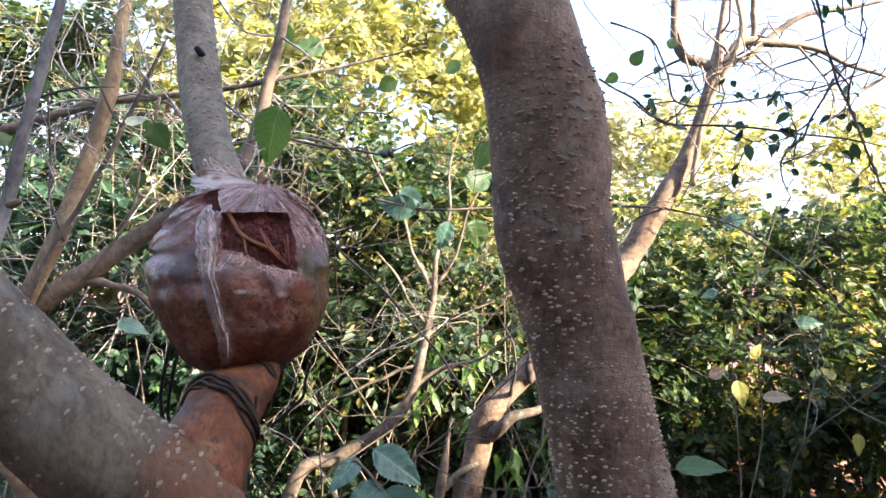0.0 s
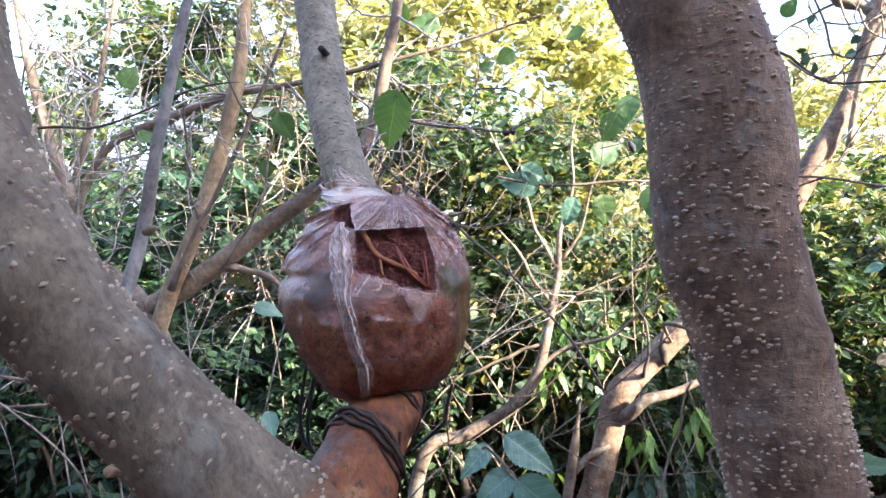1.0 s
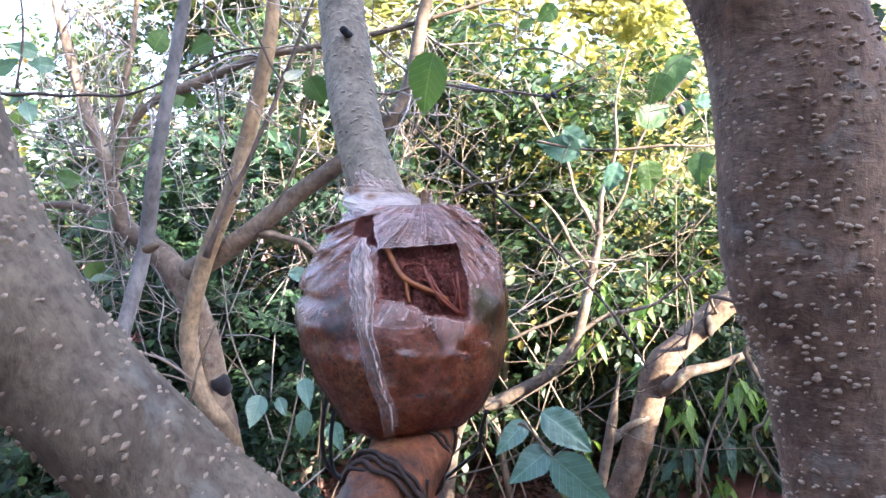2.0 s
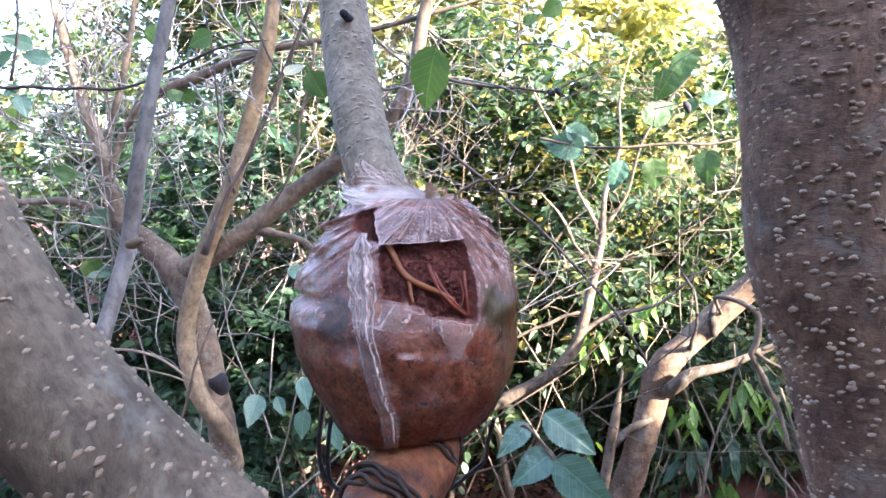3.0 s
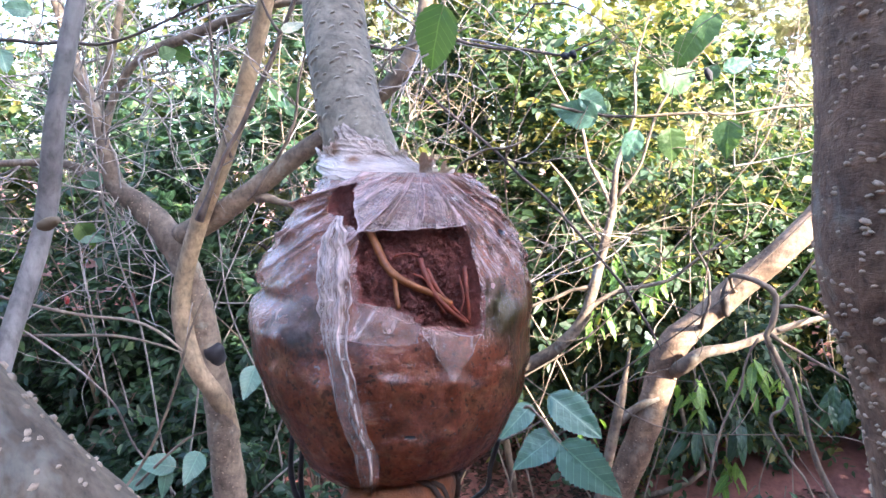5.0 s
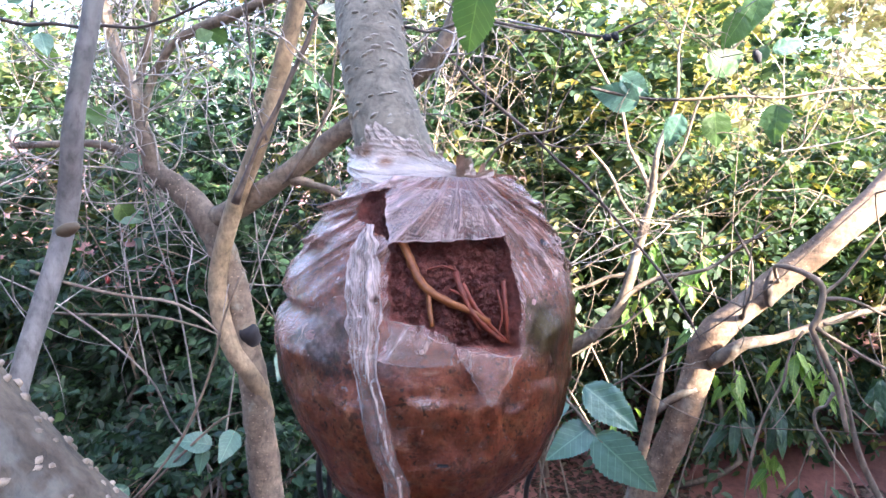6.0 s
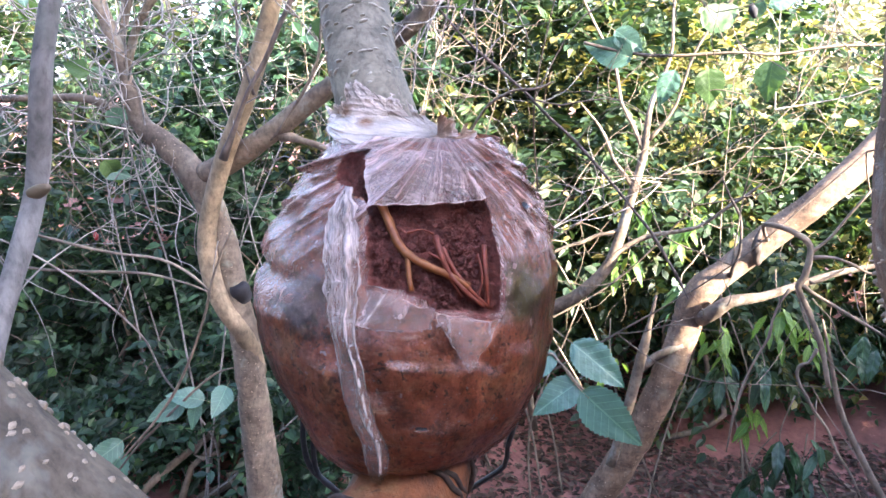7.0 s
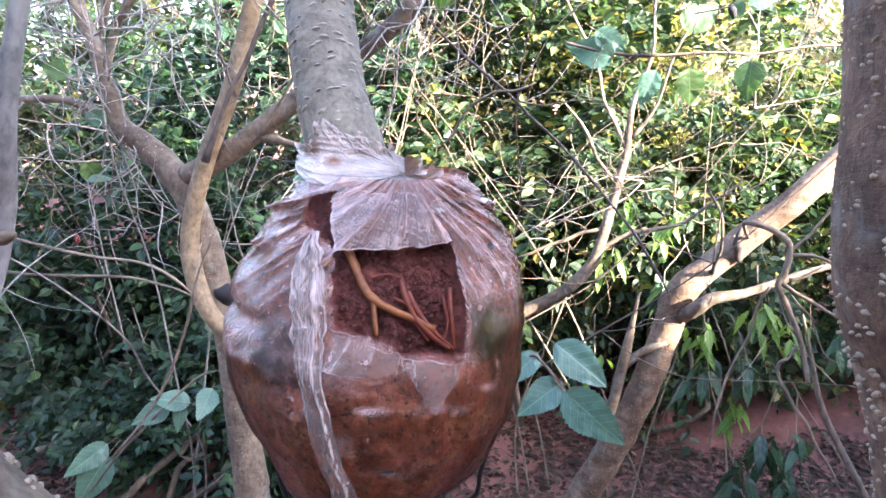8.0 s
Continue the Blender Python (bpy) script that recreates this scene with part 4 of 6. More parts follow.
def film_patch(name, corners, mat, lift, label, sub=30, curl=0.0, wave=0.9):
    """A loose piece of film over the ball between corner points (azimuth, height in mm)."""
    bm = bmesh.new()
    cs = corners if len(corners) == 4 else [corners[0], corners[1], corners[2], corners[2]]
    grid, haze = [], []
    for i in range(sub + 1):
        u = i / sub
        row = []
        for j in range(sub + 1):
            w = j / sub
            a = [cs[0][k] * (1 - w) + cs[1][k] * w for k in (0, 1)]
            b = [cs[3][k] * (1 - w) + cs[2][k] * w for k in (0, 1)]
            x, y = a[0] * (1 - u) + b[0] * u, a[1] * (1 - u) + b[1] * u
            x += wave * noise.noise(Vector((x * 0.3, y * 0.3, 5)))
            y += wave * (noise.noise(Vector((x * 0.16, y * 0.1, 15))) + 0.4 * noise.noise(Vector((x * 0.6, y * 0.3, 25))))
            th, far = fan(x, y / 1000)
            crease = 1 - abs(noise.noise(Vector((th * 9, far * 0.02, 3)))) * 2.4
            k = 0.0009 * noise.noise(Vector((x * 0.2, y * 0.15, 1))) + curl * u * u + 0.0009 * max(0.0, crease) ** 3
            rim = min(u, w, 1 - w, 1 - u)
            haze.append((0.35 if rim < 0.012 else 0.0) + 0.3 * max(0.0, crease) ** 5)
            row.append(bm.verts.new(on_ball(x, y / 1000, lift + max(-0.0006, k))))
        grid.append(row)
    for i in range(sub):
        for j in range(sub):
            q = [grid[i][j], grid[i + 1][j], grid[i + 1][j + 1], grid[i][j + 1]]
            bm.faces.new(q)
    return set_slack(set_uv(mesh_object(name, bm, mat, air_layer, label), ball_uv), haze)


def film_strip():
    """The folded band of film that runs down the front."""
    path = spline([(p, h, 0, w * 1.15) for (p, h), w in zip([(-31.3, 48.1), (-27.0, 35.5), (-22.6, 20.4), (-19.6, 4.1), (-16.6, -12.7), (-13.1, -29.4), (-9.7, -42.7)] + [(-13.0, -67.0)], (1.6, 4.6, 4.9, 4.6, 4.4, 4.4, 4.6, 3.0))], 0.9)
    bm = bmesh.new()
    rows = []
    k = 26
    haze = []
    for x, y, _, w in path:
        row = []
        upper = min(1.0, max(0.0, (y - 4) / 22))
        for j in range(k + 1):
            u = 2 * j / k - 1
            wob = 1.8 * noise.noise(Vector((y * 0.045, u * 0.5, 2))) + (0.35 + 1.6 * upper) * noise.noise(Vector((y * 0.25, u * 2, 6)))
            fold = 1 - abs(noise.noise(Vector((u * 2.2 + y * 0.012, y * 0.02, 4)))) * 2.6
            crush = 1 - abs(noise.noise(Vector((u * 2.2, y * 0.13, 14)))) * 2.4
            lift = 0.002 + 0.0012 * (1 - u * u) + 0.0012 * max(0.0, fold) + upper * 0.0016 * max(0.0, crush) + 0.0013 * math.exp(-((u - 0.35) / 0.14) ** 2)
            dash = 0.5 + 0.9 * noise.noise(Vector((y * 0.06, u * 3, 33)))
            # highlights along the band's edges and raised fold are painted in as haze
            haze.append(max(0.0, dash) * (0.4 * math.exp(-((abs(u) - 0.92) / 0.1) ** 2) + 0.35 * max(0.0, fold) ** 3 + 0.45 * math.exp(-((u - 0.35) / 0.2) ** 2)) + 0.15 + upper * (0.05 + 0.35 * max(0.0, crush) ** 3))
            row.append(bm.verts.new(on_ball(x + (u * w + wob), max(-0.074, y / 1000), lift)))
        rows.append(row)
    for a, b in zip(rows, rows[1:]):
        for j in range(k):
            bm.faces.new((a[j], b[j], b[j + 1], a[j + 1]))
    ob = set_uv(mesh_object("film_fold", bm, FILM_WHITE, air_layer, "whitish folded band of plastic film"), lambda co: (co.dot(RIGHT) * 9 + 0.3 * co.z, co.z * 5))
    return set_slack(ob, haze)


NECK = spline(UPPER, 0.003)


def neck_point(phi, h, lift=0.0):
    """A point on the slope from the ball's shoulder up to the branch; h in metres. Local to the ball."""
    a = radians(phi)
    k = int(np.argmin(np.abs(NECK[:, 2] - BALL.z - h)))
    c = Vector(NECK[k, :3]) - BALL
    c.z = 0
    u = min(1.0, max(0.0, (h - 0.056) / 0.017))
    blend = u ** 0.7
    r0 = ball_radius(phi, min(h, 0.06)) + 0.002
    r = r0 * (1 - blend) + (NECK[k, 3] + 0.0012) * blend + lift
    return c * blend + Vector((0, 0.3 * 0.0575 * (1 - blend), 0)) + FRONT * (math.cos(a) * r) + RIGHT * (math.sin(a) * r) + Vector((0, 0, h))


def crumple(x, y, seed):
    """Sharp creases of crushed film, from 0 to 1."""
    a = 1 - abs(noise.noise(Vector((x, y, seed)))) * 2.3
    b = 1 - abs(noise.noise(Vector((x * 2.3 + 4, y * 2.3, seed + 7)))) * 2.3
    return max(0.0, a) ** 2 * 0.65 + max(0.0, b) ** 2 * 0.35


def film_sheet(name, surface, nu, nv, label, keep=None):
    """A sheet of film over surface(u, v), which gives a place and its haze, with u and v from 0 to 1."""
    bm = bmesh.new()
    haze, grid = [], []
    for i in range(nu + 1):
        row = []
        for j in range(nv + 1):
            p, k = surface(i / nu, j / nv)
            row.append(bm.verts.new(p))
            haze.append(k)
        grid.append(row)
    for i in range(nu):
        for j in range(nv):
            if keep is None or keep((i + 0.5) / nu, (j + 0.5) / nv):
                bm.faces.new((grid[i][j], grid[i + 1][j], grid[i + 1][j + 1], grid[i][j + 1]))
    ob = mesh_object(name, bm, FILM_COLLAR, air_layer, label)
    set_slack(ob, haze)
    tie = neck_point(46, 0.066)
    return set_uv(ob, lambda co: (math.atan2(co.z - tie.z, (co - tie).dot(RIGHT)) / 4, (co - tie).length * 22))


def collar_sleeve(u, v):
    """The gathered film that hugs the branch, with a torn upper edge."""
    phi = -180 + 360 * u
    a = radians(phi)
    ca, sa = math.cos(a), math.sin(a)
    low = 0.056 + 0.003 * noise.noise(Vector((ca * 3, sa * 3, 12)))
    top = 0.075 + 0.0035 * noise.noise(Vector((ca * 2.5, sa * 2.5, 1))) + 0.0035 * noise.noise(Vector((ca * 8, sa * 8, 4))) + 0.002 * noise.noise(Vector((ca * 19, sa * 19, 6)))
    top += 0.013 * math.exp(-((phi + 8) / 26) ** 2) + 0.009 * math.exp(-((phi - 38) / 13) ** 2)
    h = low + (top - low) * v
    c = crumple(phi * 0.055 + v * 1.4, v * 1.6, 3.0)
    flare = 0.002 * max(0.0, v - 0.7) / 0.3 * (0.4 + noise.noise(Vector((ca * 5, sa * 5, 8))))
    return neck_point(phi, h, 0.0006 + 0.003 * c * (0.35 + 0.65 * v) + max(0.0, flare)), 0.08 + 0.55 * c ** 2 + (0.3 if v > 0.97 else 0.0)


BAND = spline([(-84, 69, 0, 1.0), (-68, 69, 0, 4.5), (-45, 69.5, 0, 7.5), (-15, 72, 0, 9.5), (14, 73.5, 0, 8.0), (38, 71, 0, 5.0), (58, 67, 0, 2.0)], 0.9)


def collar_band(u, v):
    """The turned-over sheet drawn slantwise across the front of the neck into the knot."""
    x, y, _, w = BAND[min(len(BAND) - 1, int(u * (len(BAND) - 1)))]
    edge = 1 + 0.14 * noise.noise(Vector((u * 5, 0 if v < 0.5 else 3, 2))) + 0.06 * noise.noise(Vector((u * 19, 0 if v < 0.5 else 5, 4)))
    mm = y + (2 * v - 1) * w * edge
    c = crumple(v * 1.7 + u * 0.9, u * 1.3, 11.0)
    tip = 0.0012 * math.exp(-((u - 0.05) / 0.1) ** 2)
    rim = 0.4 if v < 0.03 or v > 0.97 else 0.0
    return neck_point(x, mm / 1000, 0.0022 + 0.0019 * c + tip + 0.001 * noise.noise(Vector((u * 5, v * 3, 1)))), 0.24 + 0.35 * c ** 2 + rim


def knot_frill(at, size, turn, seed):
    """A crushed frill of film that sticks out of the knot."""
    def surface(u, v):
        a = turn + (u - 0.5) * 2.4
        c = crumple(u * 3, v * 2, seed)
        r = size * v * (0.75 + 0.4 * noise.noise(Vector((u * 7, seed, 0))))
        base = neck_point(at[0], at[1] / 1000, 0.003)
        out = (FRONT * math.cos(radians(at[0])) + RIGHT * math.sin(radians(at[0]))).normalized()
        side = Vector((0, 0, 1)).cross(out)
        return base + (side * math.cos(a) + Vector((0, 0, 1)) * math.sin(a)) * r + out * (0.0012 + 0.004 * c * v + 0.003 * v), 0.38 + 0.4 * c ** 2 + (0.3 if v > 0.95 else 0)
    return film_sheet("film_frill", surface, 30, 14, "crushed frill of film at the knot")


def film_collar():
    hole = lambda u, v: not (-56 < -180 + 360 * u < -20 and v < 0.25)
    film_sheet("film_collar", collar_sleeve, 260, 44, "ragged gathered top of the plastic film", hole)
    film_sheet("film_band", collar_band, 150, 44, "whitish sheet of film turned over at the neck")
    for at, size, turn, seed in (((40, 66), 0.011, 0.7, 3.3), ((52, 64), 0.010, 0.2, 8.1), ((26, 64), 0.009, -1.3, 5.2), ((12, 63.5), 0.008, -1.7, 6.4)):
        knot_frill(at, size, turn, seed)
    # the shade inside the knot's gaps is added as small black lumps
    for at in ((45, 63.5), (30, 62.0)):
        bm = bmesh.new()
        bmesh.ops.create_icosphere(bm, subdivisions=2, radius=0.0024)
        for v in bm.verts:
            v.co *= 1 + 0.4 * noise.noise(v.co * 600)
            v.co.z *= 0.5
            v.co += neck_point(at[0], at[1] / 1000, 0.0032)
        mesh_object("knot_gap_shade", bm, CUT_DARK, air_layer, "black lump standing in for a shaded gap in the knotted film")


def root_strand(path, r0, r1, mat, label, lift=-0.002):
    rows = []
    for k, (p, h) in enumerate(path):
        u = k / max(1, len(path) - 1)
        q = on_ball(p, h / 1000, lift)
        rows.append((*(q + BALL), r0 * (1 - u) + r1 * u))
    return tube("root", rows, mat, air_layer, label, sides=8, step=0.002, rough=0.28, freq=330)


def tear(phi, mm, wide, tall, label, lift=0.0045):
    """A small rip in the film: its shaded hollow painted as a black disc, with a pale raised lip."""
    bm = bmesh.new()
    mid = bm.verts.new(on_ball(phi, mm / 1000, lift))
    ring = []
    for k in range(14):
        a = 2 * math.pi * k / 14
        w = 1 + 0.35 * noise.noise(Vector((math.cos(a) * 2, math.sin(a) * 2, phi)))
        ring.append(bm.verts.new(on_ball(phi + math.cos(a) * wide * w, (mm + math.sin(a) * tall * w) / 1000, lift + 0.0002)))
    for k in range(14):
        bm.faces.new((mid, ring[k], ring[(k + 1) % 14]))
    ob = mesh_object("tear", bm, CUT_DARK, air_layer, label)
    lip = film_patch("film_flap", [(phi - wide * 1.2, mm - tall * 0.3), (phi + wide * 1.1, mm - tall * 0.2), (phi + wide * 0.3, mm - tall * 2.6)], FILM_WHITE, lift + 0.0007, "pale lip of a small rip in the film", sub=8)
    lip.parent = ob
    return ob


tear(51.5, 41.5, 2.2, 1.3, "small rip in the film, its shaded hollow drawn as a black disc")
tear(7.8, -31.6, 2.2, 0.7, "small rip in the film, its shaded hollow drawn as a black disc", 0.0021)


def crumbs():
    """Loose clods and grains on the bared soil."""
    rng = np.random.default_rng(12)
    cos, quads, base = [], [], 0
    while base < 1100 * 8:
        phi, mm = rng.uniform(-36, 36), rng.uniform(5, 63)
        if opened(phi, mm) < 0.9:
            continue
        p = np.array(on_ball(phi, mm / 1000, -0.0042))
        r = rng.uniform(0.0003, 0.0009) * (2.0 if rng.random() < 0.08 else 1)
        turn = np.linalg.qr(rng.normal(size=(3, 3)))[0]
        cube = np.array([(x, y, z) for x in (-1, 1) for y in (-1, 1) for z in (-1, 1)]) * rng.uniform(0.45, 0.8, (8, 3))
        cos.append(p + cube @ turn * r)
        quads += [(base + a, base + b, base + c, base + d) for a, b, c, d in ((0, 1, 3, 2), (4, 6, 7, 5), (0, 4, 5, 1), (2, 3, 7, 6), (0, 2, 6, 4), (1, 5, 7, 3))]
        base += 8
    return tagged(raw_mesh("loose_soil", np.vstack(cos), np.array(quads), SOIL, air_layer, "crumbly red soil grains", smooth=True), kind="stuff")


soil_core()
crumbs()
film_wrap()
film_strip()
film_collar()
film_patch("film_flap", [(9.3, 8.6), (35, 3.2), (22.8, -12.6)], FILM_FLAP, 0.0026, "triangular torn flap of plastic film", curl=0.001)
film_patch("film_flap", [(-31.5, 62), (17.7, 61.6), (29.7, 45), (-18.6, 42.5)], FILM_FLAP, 0.0042, "loose sheet of plastic film over the opening")
film_patch("film_flap", [(-13.5, 16.7), (-1.1, 15), (-11.5, 4.6)], FILM_WHITE, 0.0024, "small pale torn flap of plastic film", curl=0.001)
root_strand([(-16.8, 43.3), (-12.5, 38.3), (-8.2, 32.8), (-3.8, 28), (2.7, 24.1), (14.6, 19.5), (22.9, 15)], 0.0018, 0.0014, ROOT_ORANGE, "thick orange root")
root_strand([(-1.7, 27.6), (-0.8, 21.8), (1.2, 14.4)], 0.0011, 0.0009, ROOT_ORANGE, "thin orange root")
root_strand([(8.5, 32.3), (11.1, 26.1), (15.6, 19.1), (21.8, 13.4), (29.5, 7.9)], 0.0012, 0.0008, ROOT_RED, "thin red-brown root", -0.0012)
root_strand([(11.4, 28.8), (16.2, 21.6), (22.1, 15.2), (32.1, 7)], 0.001, 0.0008, ROOT_RED, "thin red-brown root", -0.0016)
root_strand([(28.9, 28.8), (29.3, 19.7), (32, 7.4)], 0.0011, 0.0008, ROOT_RED, "thin red-brown root", -0.0016)
root_strand([(6.0, 27.0), (12.0, 24.0), (17.0, 16.0), (21.0, 11.5)], 0.0006, 0.0004, ROOT_RED, "hair-thin red-brown root", -0.0016)
root_strand([(-3.0, 33.0), (3.0, 34.5), (8.0, 33.0)], 0.0005, 0.0003, ROOT_RED, "hair-thin red-brown root", -0.0016)
root_strand([(26.0, 26.0), (28.0, 18.0), (27.0, 10.0)], 0.0006, 0.0004, ROOT_RED, "hair-thin red-brown root", -0.0016)
root_strand([(9.1, 32.7), (11, 27.9), (14.1, 23.1)], 0.0007, 0.0006, ROOT_RED, "thin red-brown root", -0.0016)


film_patch("film_flap", [(-12, 15.2), (9.5, 9.2), (9.0, 2.2), (-15, 3.4)], FILM_FLAP, 0.0017, "rippled lower lip of the torn film", wave=1.2)

# ---- cord wound round the bared branch ----
cord = root("tying_cord", (-0.095, 0.47, 1.44), "dark cord wound round the bared branch under the ball", "cord")


def winding(a, b, turns, phase, wobble, mat, r=0.0012, grow=0.0012, tilt=0.0):
    """Cord wound round the bared branch from fraction a to b of its length."""
    s = spline(BARE, 0.002)
    tan, u, v = frames_along(s[:, :3])
    rows = []
    n = int(26 * turns)
    for k in range(n + 1):
        f = a + (b - a) * k / n
        ang = phase + 2 * math.pi * turns * k / n
        f += wobble * math.sin(ang * 0.7 + phase) + tilt * math.sin(ang)
        i = min(len(s) - 1, max(0, int(f * (len(s) - 1))))
        rad = s[i, 3] * 1.02 + grow - 0.006 * max(0.0, 1 - min(k, n - k) / 4)
        p = s[i, :3] + (u[i] * math.cos(ang) + v[i] * math.sin(ang)) * rad
        rows.append((*p, r))
    return tube("winding", rows, mat, cord, sides=7, step=0.004, rough=0.08, freq=300)


winding(0.46, 0.4, 3.3, 0.2, 0.008, CORD, r=0.00125, tilt=0.05)
winding(0.42, 0.44, 1.2, 3.6, 0.012, CORD, grow=0.0026, tilt=0.07)
winding(0.9, 0.84, 2.2, 1.0, 0.006, CORD, grow=0.0004, tilt=0.03)
winding(0.74, 0.68, 1.7, 2.0, 0.006, CORD, grow=0.0005, tilt=0.03)
winding(0.9, 0.42, 0.8, 2.6, 0.0, CORD, grow=0.0014, tilt=0.02)
winding(0.7, 0.4, 0.8, 3.1, 0.0, CORD, grow=0.0014, tilt=0.02)
winding(0.42, 0.1, 0.75, 2.3, 0.0, CORD, grow=0.0016, tilt=0.02)

# ---- black cord hanging behind the ball ----
hang = root("hanging_cord", (-0.15, 0.55, 1.44), "loop of thin black cord hanging under the ball", "cord")
tube("strand", [(-0.167, 0.55, 1.466, 0.0015), (-0.171, 0.55, 1.445, 0.0015), (-0.173, 0.55, 1.424, 0.0016), (-0.169, 0.55, 1.406, 0.0016), (-0.155, 0.55, 1.396, 0.0015)], CORD_BLACK, hang, sides=6, step=0.004, rough=0)
tube("strand", [(-0.16, 0.55, 1.463, 0.0015), (-0.165, 0.55, 1.439, 0.0015), (-0.167, 0.55, 1.417, 0.0015), (-0.164, 0.55, 1.402, 0.0015), (-0.152, 0.55, 1.394, 0.0015)], CORD_BLACK, hang, sides=6, step=0.004, rough=0)
tube("strand", [(-0.059, 0.55, 1.454, 0.0013), (-0.063, 0.55, 1.438, 0.0013), (-0.064, 0.55, 1.428, 0.0013), (-0.075, 0.55, 1.417, 0.0013), (-0.088, 0.55, 1.405, 0.0013)], CORD_BLACK, hang, sides=6, step=0.004, rough=0)
tube("strand", [(-0.072, 0.46, 1.444, 0.0011), (-0.074, 0.46, 1.428, 0.0011), (-0.08, 0.46, 1.418, 0.0011), (-0.083, 0.46, 1.404, 0.0011), (-0.083, 0.46, 1.378, 0.0011)], CORD, cord, sides=6, step=0.004, rough=0)
tube("strand", [(-0.075, 0.462, 1.437, 0.0011), (-0.077, 0.462, 1.412, 0.0011), (-0.078, 0.462, 1.395, 0.0011), (-0.078, 0.462, 1.374, 0.0011)], CORD, cord, sides=6, step=0.004, rough=0)


# ---- trees behind ----
def foot(rows):
    """Carry a trunk down from its lowest row into the ground."""
    x, y, z, r = rows[0]
    x1, y1, z1, _ = rows[1]
    g = bank(x, y)
    k = (z - g) / max(0.05, (z1 - z))
    k = min(k, 1.2)
    return [(x + (x - x1) * 0.4 * k, y, g - 0.05, r * 1.25)] + rows


def onward(rows, length):
    """Carry a limb on past its last row, thinning out as it climbs."""
    (x0, y0, z0, r0), (x1, y1, z1, r1) = rows[-2:]
    d = Vector((x1 - x0, y1 - y0, z1 - z0)).normalized()
    more = []
    for k in range(1, 5):
        d = (d + Vector((0.1 * math.sin(k * 2.1 + x1 * 9), 0.05, 0.06))).normalized()
        x1, y1, z1 = x1 + d.x * length / 4, y1 + d.y * length / 4, z1 + d.z * length / 4
        more.append((x1, y1, z1, r1 * (1 - 0.2 * k)))
    return rows + more


tree_a = root("grey_tree", (-1.06, 1.9, 0), "small weathered tree with crooked spreading limbs", "tree")
A_TRUNK = foot([(-1.067, 1.9, 0.21, 0.0563), (-1.089, 1.9, 0.509, 0.0507), (-1.108, 1.9, 0.678, 0.0472), (-1.124, 1.9, 0.835, 0.0436), (-1.154, 1.9, 1.004, 0.0385), (-1.196, 1.9, 1.188, 0.0384), (-1.268, 1.9, 1.353, 0.0385), (-1.372, 1.9, 1.452, 0.0355), (-1.46, 1.9, 1.51, 0.0289), (-1.496, 1.9, 1.62, 0.0221), (-1.541, 1.9, 1.755, 0.0204), (-1.614, 1.9, 1.943, 0.0171), (-1.676, 1.9, 2.163, 0.0145), (-1.718, 1.9, 2.364, 0.0119)])
trunk_a = tube("trunk", A_TRUNK, BARK_FAR, tree_a, sides=24, step=0.016, rough=0.12, freq=16, lumps=[((-1.16, 1.86, 1.0), 0.05, 0.012), ((-1.1, 1.87, 1.06), 0.03, 0.012), ((-1.27, 1.87, 1.36), 0.04, 0.01)])
tube("limb", onward([(-1.297, 1.9, 1.352, 0.0336), (-1.181, 1.9, 1.406, 0.0347), (-1.031, 1.9, 1.499, 0.029), (-0.871, 1.9, 1.612, 0.0267), (-0.751, 1.9, 1.689, 0.0254), (-0.588, 1.9, 1.813, 0.0225), (-0.529, 1.9, 1.929, 0.02), (-0.508, 1.9, 2.043, 0.0176), (-0.473, 1.9, 2.197, 0.0145)], 1.2), BARK_FAR, tree_a, sides=14, step=0.03, rough=0.06, freq=16)
tube("limb", onward([(-1.105, 1.915, 0.78, 0.03), (-1.112, 1.895, 0.87, 0.03), (-1.127, 1.865, 0.935, 0.0262), (-1.173, 1.845, 1.02, 0.0281), (-1.209, 1.845, 1.147, 0.0278), (-1.202, 1.85, 1.263, 0.026), (-1.146, 1.85, 1.427, 0.0248), (-1.051, 1.85, 1.634, 0.0243), (-0.977, 1.85, 1.848, 0.0231), (-0.926, 1.85, 2.041, 0.0205), (-0.903, 1.85, 2.215, 0.0165)], 1.2), BARK_OCHRE, tree_a, "ochre curving shoot", sides=14, step=0.03, rough=0.05, freq=16)
tube("limb", [(-1.483, 1.95, 1.485, 0.0175), (-1.585, 1.95, 1.542, 0.015), (-1.701, 1.95, 1.577, 0.0134), (-1.855, 1.95, 1.576, 0.0118), (-2.086, 1.95, 1.565, 0.0112)], BARK_FAR, tree_a, sides=10, step=0.03, rough=0.12, freq=18)
tube("limb", onward([(-1.504, 1.9, 1.654, 0.0136), (-1.449, 1.9, 1.787, 0.0126), (-1.357, 1.9, 1.883, 0.0116), (-1.223, 1.9, 1.927, 0.0163), (-1.093, 1.9, 1.969, 0.0136), (-0.986, 1.9, 2.002, 0.0118), (-0.831, 1.9, 2.017, 0.0092)], 0.8), BARK_FAR, tree_a, sides=10, step=0.03, rough=0.08, freq=18)
tube("limb", onward([(-1.566, 1.95, 1.726, 0.0123), (-1.508, 1.95, 1.896, 0.0104), (-1.46, 1.95, 2.063, 0.0094), (-1.419, 1.95, 2.258, 0.0076)], 0.8), BARK_FAR, tree_a, sides=9, step=0.03, rough=0.08, freq=18)
